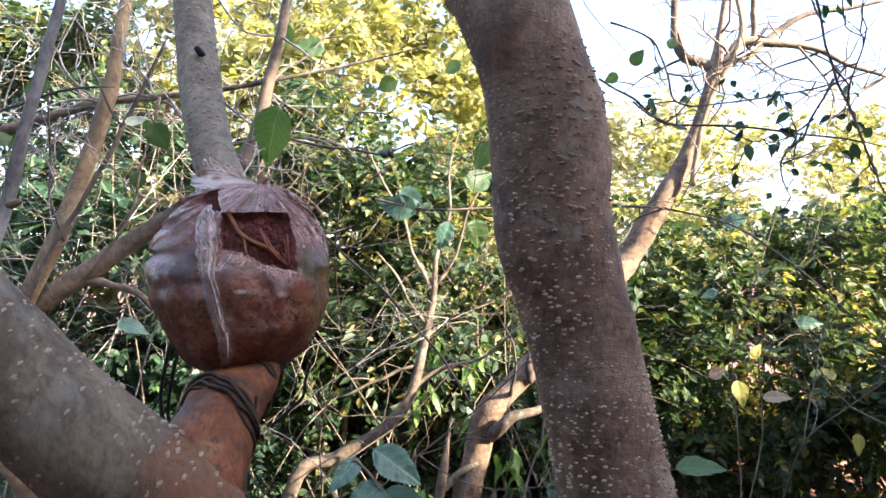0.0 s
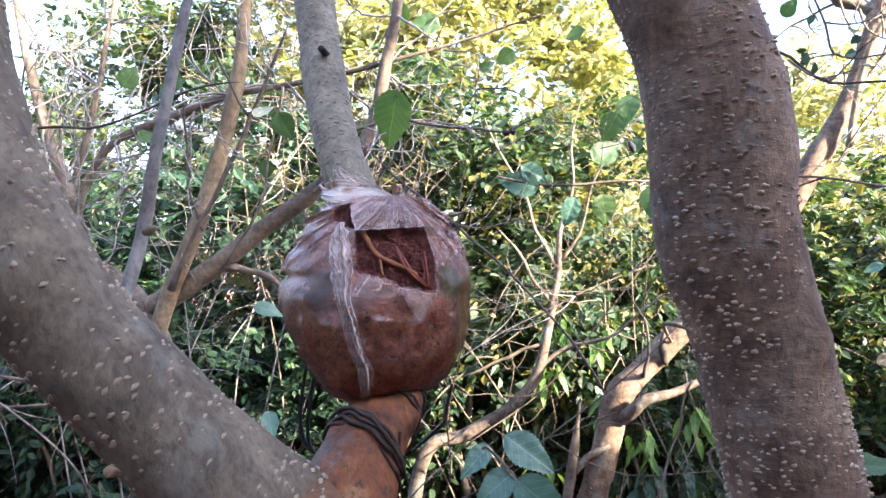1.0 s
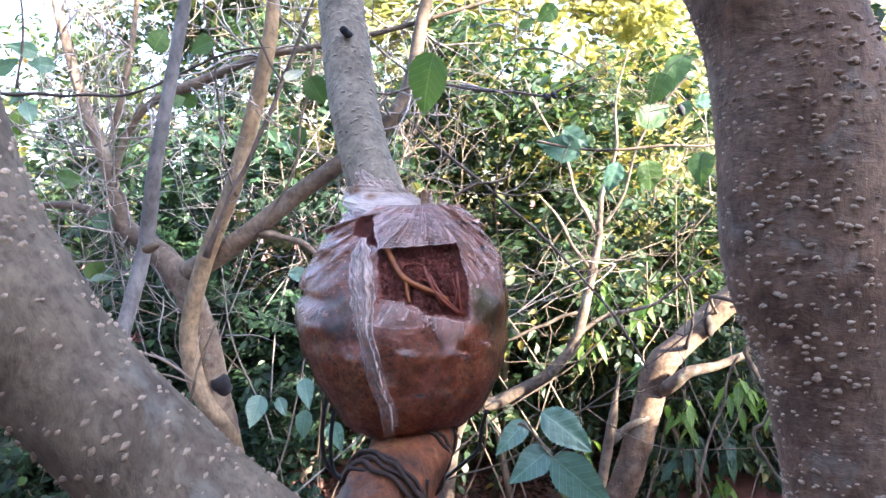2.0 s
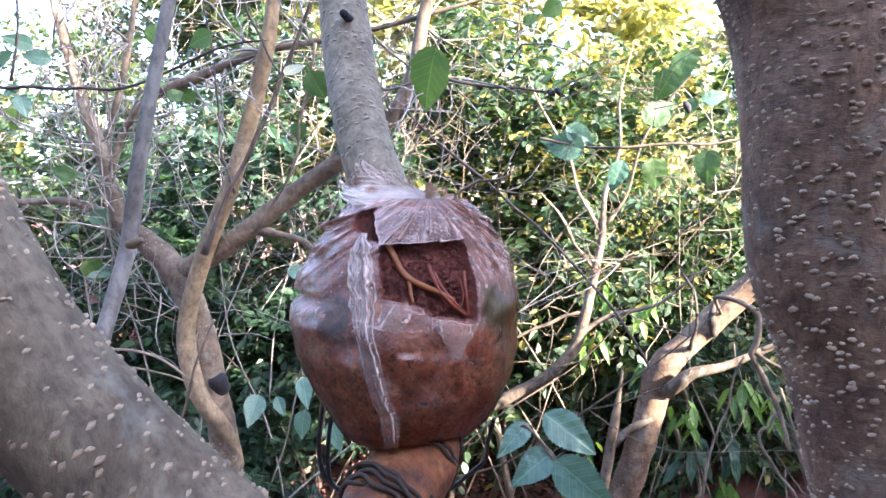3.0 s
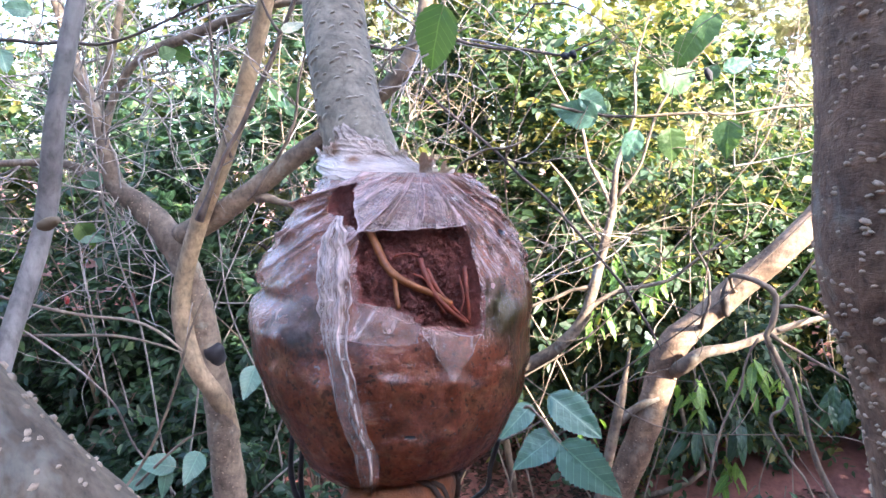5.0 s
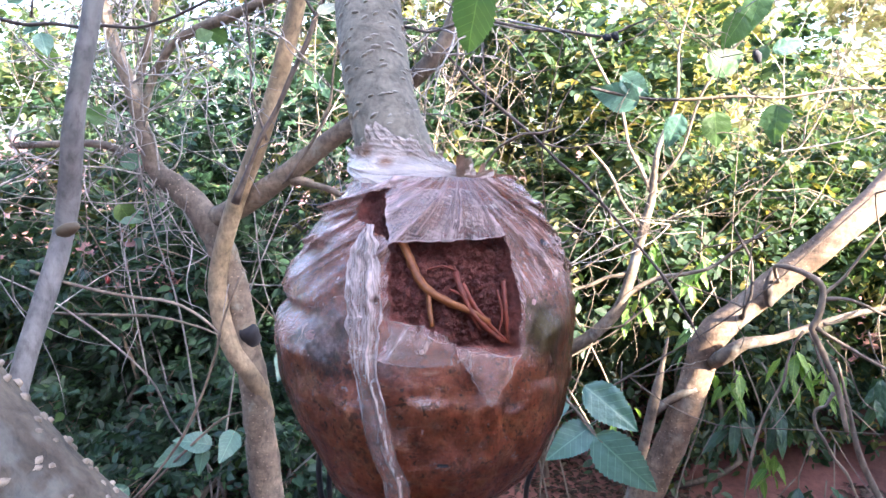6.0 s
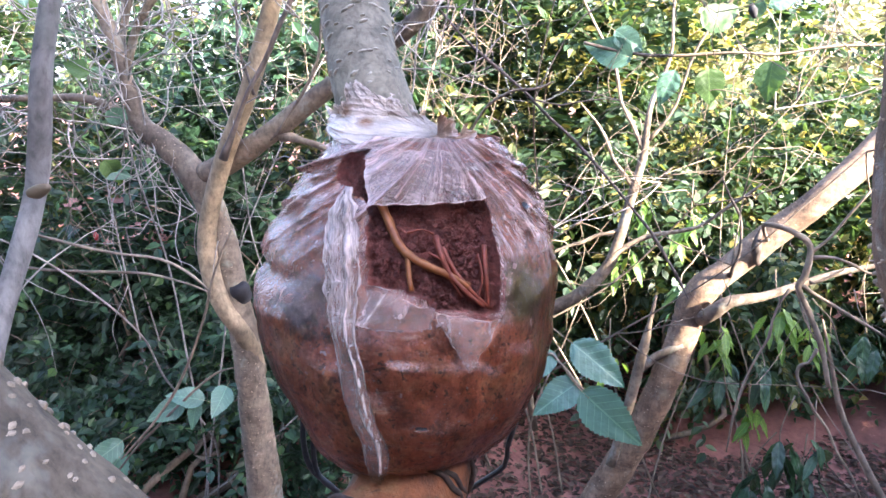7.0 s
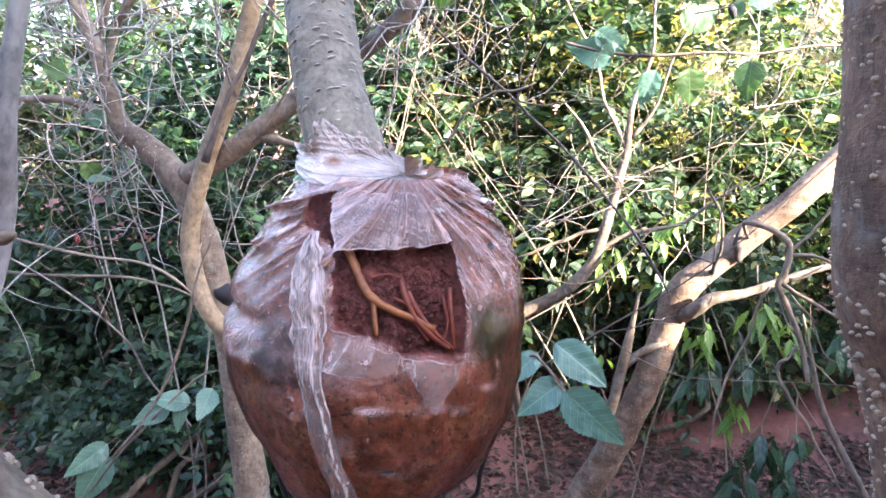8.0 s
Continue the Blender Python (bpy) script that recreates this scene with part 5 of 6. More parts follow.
tube("twig", [(-0.995, 1.9, 1.495, 0.0161), (-0.925, 1.9, 1.485, 0.0135), (-0.847, 1.9, 1.455, 0.0118), (-0.771, 1.9, 1.386, 0.0094)], BARK_FAR, tree_a, sides=9, step=0.03, rough=0.1)
tube("twig", [(-1.112, 1.8, 1.432, 0.0124), (-1.02, 1.8, 1.602, 0.0099), (-0.932, 1.8, 1.773, 0.009), (-0.864, 1.8, 1.91, 0.0081), (-0.798, 1.8, 2.035, 0.0072), (-0.75, 1.8, 2.158, 0.0057)], BARK_DARK, tree_a, sides=8, step=0.03, rough=0.1)
tube("twig", [(-0.875, 1.82, 1.914, 0.0052), (-0.931, 1.82, 2.004, 0.0045), (-0.971, 1.82, 2.08, 0.0045), (-0.995, 1.82, 2.169, 0.0037)], BARK_DARK, tree_a, sides=6, step=0.03, rough=0.1)
tube("twig", [(-1.024, 1.82, 1.602, 0.0046), (-1.065, 1.82, 1.725, 0.0046), (-1.077, 1.82, 1.922, 0.0038), (-1.099, 1.82, 2.073, 0.0038), (-1.106, 1.82, 2.162, 0.003)], BARK_DARK, tree_a, sides=6, step=0.03, rough=0.1)
tube("twig", [(-0.72, 1.7, 1.965, 0.0045), (-0.742, 1.7, 1.866, 0.0046), (-0.78, 1.7, 1.687, 0.0047), (-0.857, 1.7, 1.552, 0.0055), (-0.904, 1.7, 1.496, 0.0055)], BARK_TWIG, tree_a, sides=6, step=0.03, rough=0.1)
tube("twig", [(-0.917, 1.55, 1.299, 0.0045), (-0.977, 1.55, 1.172, 0.0046), (-1.025, 1.55, 1.026, 0.0048), (-1.1, 1.55, 0.882, 0.0049), (-1.187, 1.55, 0.759, 0.0051), (-1.286, 1.55, 0.651, 0.0045)], BARK_TWIG, tree_a, sides=6, step=0.03, rough=0.1)
tube("twig", [(-1.621, 1.6, 1.238, 0.0052), (-1.475, 1.6, 1.212, 0.0058), (-1.281, 1.6, 1.197, 0.005), (-1.131, 1.6, 1.188, 0.0049), (-1.02, 1.6, 1.128, 0.0041)], BARK_TWIG, tree_a, sides=6, step=0.03, rough=0.1)
tube("twig", [(-1.655, 1.62, 1.124, 0.0053), (-1.465, 1.62, 1.128, 0.0052), (-1.25, 1.62, 1.147, 0.005), (-1.132, 1.62, 1.141, 0.0042), (-1.035, 1.62, 1.118, 0.0042)], BARK_TWIG, tree_a, sides=6, step=0.03, rough=0.1)
tube("cut_stub", [(-1.131, 1.895, 1.021, 0.0283), (-1.127, 1.87, 1.058, 0.027), (-1.128, 1.866, 1.066, 0.018)], CUT_DARK, tree_a, "blackened cut stub", sides=12, step=0.01, rough=0.15, freq=40)

tree_b = root("leaning_tree", (-0.2, 2.28, 0), "leaning brown tree with a pruned forked trunk", "tree")
B_TRUNK = foot([(-0.111, 2.28, 0.296, 0.0542), (-0.028, 2.28, 0.514, 0.048), (0.033, 2.28, 0.668, 0.0456), (0.083, 2.28, 0.835, 0.0433), (0.112, 2.28, 0.961, 0.0429), (0.134, 2.28, 1.068, 0.0443), (0.212, 2.28, 1.159, 0.037), (0.325, 2.28, 1.282, 0.038), (0.427, 2.28, 1.385, 0.0357)])
B_LIMB = [(0.583, 2.35, 1.555, 0.0423), (0.706, 2.35, 1.76, 0.0386), (0.797, 2.35, 1.922, 0.0299), (0.851, 2.35, 2.053, 0.0252), (0.885, 2.35, 2.165, 0.0233), (0.908, 2.35, 2.256, 0.0252), (0.924, 2.35, 2.378, 0.0126), (0.958, 2.35, 2.596, 0.0107)]
trunk_b = tube("trunk", B_TRUNK + B_LIMB, BARK_BROWN, tree_b, "brown bark with knots and peeled pale streaks", sides=24, step=0.014, rough=0.11, freq=17, lumps=[((0.15, 2.24, 1.09), 0.035, 0.008), ((0.1, 2.25, 0.86), 0.025, 0.006), ((0.27, 2.25, 1.2), 0.03, 0.006), ((0.05, 2.24, 0.72), 0.02, 0.005)])
tube("limb", [(0.908, 2.35, 2.248, 0.0194), (0.858, 2.35, 2.279, 0.0194), (0.806, 2.35, 2.292, 0.0175), (0.773, 2.35, 2.347, 0.0146), (0.769, 2.35, 2.416, 0.0137), (0.771, 2.35, 2.576, 0.0117)], BARK_FAR, tree_b, sides=9, step=0.03, rough=0.08, freq=18)
tube("limb", [(0.908, 2.35, 2.252, 0.0175), (0.958, 2.35, 2.299, 0.0184), (0.996, 2.35, 2.353, 0.0165), (1.069, 2.35, 2.347, 0.0146), (1.184, 2.35, 2.34, 0.0126), (1.269, 2.35, 2.321, 0.0106), (1.354, 2.35, 2.273, 0.0077), (1.483, 2.35, 2.235, 0.0058)], BARK_FAR, tree_b, sides=9, step=0.03, rough=0.08, freq=18)
tube("limb", [(0.966, 2.35, 2.283, 0.0097), (1.021, 2.35, 2.296, 0.0097), (1.069, 2.35, 2.343, 0.0097), (1.136, 2.35, 2.399, 0.0116), (1.223, 2.35, 2.449, 0.0087), (1.356, 2.35, 2.469, 0.0077), (1.486, 2.35, 2.499, 0.0058)], BARK_FAR, tree_b, sides=9, step=0.03, rough=0.08, freq=18)
tube("limb", [(1.026, 2.36, 2.346, 0.0117), (1.045, 2.36, 2.382, 0.0107), (1.043, 2.36, 2.442, 0.0098), (1.04, 2.36, 2.581, 0.0088)], BARK_FAR, tree_b, sides=9, step=0.03, rough=0.08, freq=18)
tube("limb", [(0.813, 2.3, 1.842, 0.0113), (0.841, 2.3, 2.023, 0.0095), (0.882, 2.3, 2.157, 0.0095), (0.95, 2.3, 2.279, 0.0095), (0.978, 2.3, 2.389, 0.0086), (0.954, 2.3, 2.514, 0.0067)], BARK_OCHRE, tree_b, "pale stem crossing the fork", sides=9, step=0.03, rough=0.08, freq=18)
tube("limb", [(0.15, 2.25, 1.01, 0.022), (0.187, 2.21, 1.055, 0.0203), (0.222, 2.2, 1.087, 0.0165), (0.292, 2.2, 1.106, 0.0128), (0.367, 2.2, 1.144, 0.0101), (0.46, 2.2, 1.19, 0.008), (0.58, 2.2, 1.23, 0.006)], BARK_FAR, tree_b, sides=9, step=0.03, rough=0.08, freq=18)
tube("limb", [(-0.009, 2.25, 0.828, 0.0142), (0.048, 2.25, 0.886, 0.0128), (0.112, 2.25, 0.927, 0.0127)], BARK_FAR, tree_b, sides=9, step=0.03, rough=0.08, freq=18)
tube("limb", [(-0.06, 2.2, 0.533, 0.0155), (-0.033, 2.2, 0.674, 0.0153), (-0.009, 2.2, 0.837, 0.0158), (0.005, 2.2, 0.934, 0.0138), (0.012, 2.2, 0.994, 0.0075), (0.023, 2.2, 1.08, 0.0032)], BARK_FAR, tree_b, sides=9, step=0.03, rough=0.08, freq=18)
DEAD = [(0.3, 2.26, 1.25, 0.0043), (0.262, 2.1, 1.31, 0.0050), (0.252, 1.98, 1.339, 0.0053), (0.299, 1.95, 1.333, 0.0067), (0.342, 1.95, 1.299, 0.0077), (0.338, 1.95, 1.224, 0.0077), (0.329, 1.95, 1.203, 0.0068), (0.365, 1.95, 1.134, 0.0067), (0.395, 1.95, 1.068, 0.0065), (0.423, 1.95, 0.97, 0.0050)]
DEAD_FORKS = [
    [(0.351, 1.95, 1.275, 0.0071), (0.403, 1.95, 1.277, 0.0062), (0.468, 1.95, 1.253, 0.0053), (0.56, 1.94, 1.24, 0.004)],
    [(0.337, 1.95, 1.208, 0.0071), (0.401, 1.95, 1.17, 0.0066), (0.482, 1.95, 1.128, 0.0053), (0.58, 1.93, 1.08, 0.004)],
    [(0.344, 1.95, 1.285, 0.0062), (0.385, 1.95, 1.334, 0.0053), (0.422, 1.95, 1.403, 0.0049), (0.448, 1.95, 1.441, 0.0044), (0.5, 1.95, 1.52, 0.003)],
    [(0.313, 1.95, 1.196, 0.0053), (0.286, 1.95, 1.116, 0.0049), (0.267, 1.95, 1.022, 0.0049), (0.233, 1.95, 0.922, 0.0053), (0.222, 1.95, 0.762, 0.0053)],
    [(0.388, 1.95, 1.059, 0.0062), (0.376, 1.95, 1.026, 0.0057), (0.35, 1.95, 1.002, 0.0057), (0.364, 1.95, 0.96, 0.0053), (0.402, 1.95, 0.902, 0.0049), (0.465, 1.95, 0.811, 0.0049), (0.53, 1.95, 0.7, 0.004)],
    [(0.351, 1.95, 1.217, 0.0062), (0.385, 1.95, 1.233, 0.0062), (0.418, 1.95, 1.255, 0.0044)],
    [(0.329, 1.95, 1.2, 0.0027), (0.361, 1.95, 1.11, 0.0027), (0.415, 1.95, 1.04, 0.0027), (0.5, 1.95, 0.959, 0.0022)],
    [(0.361, 1.95, 1.18, 0.0027), (0.405, 1.95, 1.132, 0.0027), (0.446, 1.95, 1.052, 0.0027), (0.481, 1.95, 1.026, 0.0022)],
]
tube("dead_limb", DEAD, BARK_TWIG, tree_b, "grey dead limb hanging in crooked forks", sides=10, step=0.012, rough=0.25, freq=45)
for rows in DEAD_FORKS:
    tube("twig", [(*q[:3], q[3] * 0.85) for q in rows], BARK_TWIG, tree_b, sides=7, step=0.02, rough=0.12, freq=60)
tube("stub", [(0.28, 2.25, 1.19, 0.0115), (0.271, 2.235, 1.22, 0.0115), (0.27, 2.235, 1.247, 0.011), (0.276, 2.24, 1.282, 0.006), (0.284, 2.24, 1.29, 0.002)], BARK_DARK, tree_b, "peeling strip of dark bark on a broken stub", sides=9, step=0.008, rough=0.3, freq=70)
tube("twig", [(0.212, 2.24, 1.15, 0.009), (0.215, 2.21, 1.175, 0.007), (0.226, 2.2, 1.242, 0.0058), (0.209, 2.2, 1.329, 0.0048), (0.156, 2.2, 1.431, 0.0036)], BARK_DARK, tree_b, sides=7, step=0.02, rough=0.1)

shrub = root("bare_shrub", (-0.75, 2.5, 0), "thin bare shrub with pale forking stems", "shrub")
tube("stem", foot([(-0.559, 2.5, 0.735, 0.0267), (-0.394, 2.5, 0.864, 0.0241), (-0.236, 2.5, 0.963, 0.0217), (-0.141, 2.5, 1.069, 0.0204), (-0.109, 2.5, 1.163, 0.0183), (-0.08, 2.5, 1.309, 0.0163), (-0.052, 2.5, 1.463, 0.0122), (-0.045, 2.5, 1.605, 0.0085), (0.001, 2.52, 1.763, 0.0055), (-0.004, 2.54, 1.927, 0.004), (0.037, 2.56, 2.107, 0.0022)]), BARK_FAR, shrub, sides=10, step=0.03, rough=0.08, freq=18)
for rows in ([(-0.123, 2.5, 1.113, 0.0145), (-0.049, 2.5, 1.175, 0.0124), (0.042, 2.5, 1.209, 0.0104), (0.141, 2.5, 1.242, 0.0084), (0.227, 2.5, 1.32, 0.0074), (0.302, 2.5, 1.387, 0.0055)], [(-0.11, 2.5, 1.202, 0.0096), (-0.182, 2.5, 1.179, 0.0087), (-0.278, 2.5, 1.134, 0.0079), (-0.397, 2.5, 1.077, 0.006)], [(-0.052, 2.5, 1.463, 0.0095), (-0.133, 2.5, 1.614, 0.0076), (-0.173, 2.5, 1.746, 0.0067), (-0.251, 2.5, 1.88, 0.0057), (-0.311, 2.5, 2.014, 0.0048)], [(-0.042, 2.5, 1.501, 0.0085), (0.032, 2.5, 1.614, 0.0065), (0.064, 2.5, 1.762, 0.0056), (0.148, 2.5, 1.905, 0.0055), (0.247, 2.5, 2.008, 0.0045)], [(-0.075, 2.5, 1.348, 0.0086), (-0.149, 2.5, 1.442, 0.0077), (-0.198, 2.5, 1.537, 0.0067), (-0.266, 2.5, 1.614, 0.0048)]):
    tube("branch", rows, BARK_TWIG, shrub, sides=7, step=0.03, rough=0.1)

sapling = root("thin_sapling", (0.85, 2.4, 0), "thin dead sapling stem leaning over the path", "sapling")
tube("stem", foot([(0.495, 2.4, 1.008, 0.0025), (0.537, 2.4, 0.871, 0.0059), (0.58, 2.4, 0.731, 0.0086), (0.653, 2.4, 0.595, 0.0103), (0.735, 2.4, 0.458, 0.0112), (0.802, 2.4, 0.317, 0.0122)][::-1]), BARK_TWIG, sapling, sides=8, step=0.03, rough=0.1)


def loose_twig(label, rows, mat=BARK_TWIG):
    e = tube("twig", rows, mat, None, label, sides=6, step=0.02, rough=0.12, freq=60)
    return tagged(e, category="twig", group="loose twigs")


loose_twig("long thin bare twig slanting across the bushes", [(-0.573, 1.9, 1.842, 0.0037), (-0.479, 1.9, 1.745, 0.0052), (-0.327, 1.9, 1.626, 0.0051), (-0.209, 1.9, 1.519, 0.005), (-0.065, 1.9, 1.379, 0.005), (0.034, 1.9, 1.248, 0.0049), (0.09, 1.9, 1.159, 0.0042)], BARK_DARK)
loose_twig("bent pale dead twig", [(-0.436, 1.75, 1.51, 0.0046), (-0.397, 1.75, 1.563, 0.0052), (-0.346, 1.75, 1.616, 0.0051), (-0.282, 1.75, 1.63, 0.0038), (-0.233, 1.75, 1.65, 0.0031)])
loose_twig("crooked dark twig high in the branches", [(-0.609, 1.7, 1.862, 0.0045), (-0.528, 1.7, 1.848, 0.0044), (-0.424, 1.7, 1.875, 0.0049), (-0.335, 1.7, 1.849, 0.0049), (-0.224, 1.7, 1.835, 0.0042), (-0.142, 1.7, 1.829, 0.0041), (-0.063, 1.7, 1.859, 0.0029)], BARK_DARK)
loose_twig("thin twig carrying heart-shaped leaves", [(-0.213, 2.05, 1.755, 0.0044), (-0.067, 2.05, 1.726, 0.0051), (0.097, 2.05, 1.733, 0.0049), (0.229, 2.05, 1.727, 0.0042), (0.353, 2.05, 1.747, 0.0041), (0.543, 2.05, 1.755, 0.0039)])
tube("twig", [(0.592, 1.1, 1.995, 0.0028), (0.617, 1.1, 1.932, 0.0028), (0.63, 1.1, 1.86, 0.0031), (0.651, 1.1, 1.807, 0.0028), (0.677, 1.1, 1.736, 0.0025), (0.709, 1.1, 1.665, 0.0021), (0.752, 1.1, 1.596, 0.0018)], BARK_DARK, tree_b, sides=6, step=0.02, rough=0.12, freq=60)
tube("twig", [(0.63, 1.1, 1.842, 0.0028), (0.599, 1.1, 1.779, 0.0025), (0.564, 1.1, 1.734, 0.0025), (0.551, 1.1, 1.708, 0.0022), (0.563, 1.1, 1.655, 0.0018)], BARK_DARK, tree_b, sides=6, step=0.02, rough=0.12, freq=60)
tube("twig", [(0.304, 1.3, 1.9, 0.0022), (0.368, 1.3, 1.857, 0.003), (0.431, 1.3, 1.82, 0.0033), (0.535, 1.3, 1.811, 0.003), (0.681, 1.3, 1.802, 0.0026), (0.833, 1.3, 1.777, 0.0022)], BARK_DARK, tree_b, sides=6, step=0.02, rough=0.12, freq=60)
tube("twig", [(0.389, 1.6, 2.124, 0.0028), (0.481, 1.6, 2.085, 0.0028), (0.52, 1.6, 2.005, 0.0032), (0.54, 1.6, 1.939, 0.0032), (0.624, 1.6, 1.926, 0.0027), (0.804, 1.6, 1.961, 0.0027), (1.02, 1.6, 2.022, 0.0023)], BARK_DARK, tree_b, sides=6, step=0.02, rough=0.12, freq=60)
tube("twig", [(0.394, 1.5, 1.682, 0.003), (0.491, 1.5, 1.68, 0.0034), (0.611, 1.5, 1.649, 0.003), (0.731, 1.5, 1.584, 0.003), (0.848, 1.5, 1.478, 0.0025), (0.965, 1.5, 1.385, 0.0021)], BARK_TWIG, tree_b, sides=6, step=0.02, rough=0.12, freq=60)
loose_twig("short twig with broad grey-green leaves", [(-0.2, 1.52, 1.102, 0.0045), (-0.173, 1.52, 1.124, 0.0039), (-0.143, 1.52, 1.087, 0.0039), (-0.107, 1.52, 1.056, 0.0034)])
loose_twig("thin low twig with broad leaves", [(-1.585, 1.75, 0.354, 0.0053), (-1.372, 1.75, 0.607, 0.005), (-1.183, 1.75, 0.799, 0.0048), (-1.069, 1.75, 0.867, 0.0047)])
tube("twig", [(-1.314, 1.3, 1.831, 0.0049), (-1.165, 1.3, 1.813, 0.0048), (-1.037, 1.3, 1.802, 0.0041), (-0.887, 1.3, 1.812, 0.004), (-0.732, 1.3, 1.866, 0.0033), (-0.622, 1.3, 1.876, 0.0027)], BARK_DARK, tree_a, sides=6, step=0.02, rough=0.12, freq=60)
tube("twig", [(-1.216, 1.3, 1.827, 0.0036), (-1.199, 1.3, 1.897, 0.0036), (-1.188, 1.3, 1.991, 0.003), (-1.199, 1.3, 2.086, 0.003)], BARK_DARK, tree_a, sides=6, step=0.02, rough=0.12, freq=60)


# ---- tangles of bare twigs in front of the hedge ----
def grow(rng, at, way, length, radius, level, runs):
    """A crooked twig and its side twigs, added to runs as rows of (x, y, z, radius)."""
    n = 5
    rows, p, d = [], np.array(at, dtype=float), unit(np.array(way, dtype=float))
    for k in range(n + 1):
        rows.append((*p, radius * (1 - 0.75 * k / n)))
        d = unit(d + rng.normal(size=3) * 0.27 + np.array([0, 0, 0.04 * level - 0.03]))
        p = p + d * length / n
        if level and k and rng.random() < 0.8:
            turn = unit(d * 0.6 + rng.normal(size=3) * np.array([0.8, 0.5, 0.7]))
            grow(rng, p, turn, length * rng.uniform(0.35, 0.7), radius * 0.6, level - 1, runs)
    runs.append(rows)


def twig_shrub(foot_at, height, spread, stems, seed, mat, radius=0.0056, level=2):
    rng = np.random.default_rng(seed)
    x, y = foot_at
    z = bank(x, y)
    e = root("twiggy_shrub", (x, y, z), "leafless shrub of tangled pale dry twigs", "shrub", "twiggy shrubs")
    runs = []
    for k in range(stems):
        way = np.array([rng.normal() * spread, rng.normal() * spread * 0.5, 1.0])
        main, p = [], np.array([x + rng.normal() * 0.05, y + rng.normal() * 0.05, z - 0.02])
        d = unit(way)
        for j in range(7):
            main.append((*p, radius * (1 - 0.11 * j)))
            d = unit(d + rng.normal(size=3) * 0.18)
            p = p + d * height / 6
            if j > 2:
                for _ in range(2):
                    grow(rng, p, d * 0.5 + rng.normal(size=3) * np.array([0.9, 0.5, 0.6]), height * rng.uniform(0.12, 0.3), radius * 0.42, level - 1, runs)
        tube("stem", [(*q[:3], q[3] * 0.8) for q in main], mat, e, sides=7, step=0.04, rough=0.12, freq=25)
    many_tubes("twig_tangle", runs, mat, e, sides=4, step=0.06)["kind"] = "stuff"
    return e


SHRUBS = [
    (-2.1, 2.45, 2.1, 0.3, 2), (-1.55, 2.25, 2.2, 0.35, 4), (-1.15, 2.6, 2.3, 0.35, 4), (-0.3, 2.75, 2.1, 0.35, 3), (-0.8, 2.65, 2.2, 0.3, 2), (-1.75, 2.35, 2.2, 0.25, 4), (-1.35, 2.45, 2.2, 0.25, 4), (-1.0, 2.4, 2.2, 0.2, 3), (-0.6, 2.85, 2.2, 0.25, 2),
    (0.05, 2.85, 2.0, 0.25, 3), (0.5, 2.9, 1.8, 0.3, 2), (1.2, 2.75, 1.9, 0.3, 3), (1.8, 2.6, 1.9, 0.3, 3),
]
for i, (x, y, h, spread, stems) in enumerate(SHRUBS):
    twig_shrub((x, y), h, spread, stems, 200 + i, BARK_GREY if x in (-1.55, -1.75, -1.35) else BARK_TWIG)

for rows, trunk_of, low, high in ((A_TRUNK, trunk_a, 0.3, 1.5), (B_TRUNK, trunk_b, 0.3, 1.4)):
    lenticels(rows, 700, 17, 0.0065, 0.0036, trunk_of, low, high, None, 0.0014, LENTICEL_PALE)

crown_rng = np.random.default_rng(77)
crown_runs = []
for x, y, z, r in B_LIMB[4:] + [(0.908, 2.35, 2.252, 0.0175), (0.958, 2.35, 2.299, 0.0184), (0.996, 2.35, 2.353, 0.0165), (1.069, 2.35, 2.347, 0.0146), (1.184, 2.35, 2.34, 0.0126), (1.269, 2.35, 2.321, 0.0106), (1.354, 2.35, 2.273, 0.0077), (1.483, 2.35, 2.235, 0.0058)] + [(0.908, 2.35, 2.248, 0.0194), (0.858, 2.35, 2.279, 0.0194), (0.806, 2.35, 2.292, 0.0175), (0.773, 2.35, 2.347, 0.0146), (0.769, 2.35, 2.416, 0.0137), (0.771, 2.35, 2.576, 0.0117)] + [(1.026, 2.36, 2.346, 0.0117), (1.045, 2.36, 2.382, 0.0107), (1.043, 2.36, 2.442, 0.0098), (1.04, 2.36, 2.581, 0.0088)]:
    for _ in range(1):
        grow(crown_rng, (x, y, z), crown_rng.normal(size=3) * np.array([1, 0.6, 0.7]), crown_rng.uniform(0.2, 0.5), 0.005, 1, crown_runs)
many_tubes("twig_tangle", crown_runs, BARK_TWIG, tree_b, sides=4, step=0.06)["kind"] = "stuff"
crown_runs = []
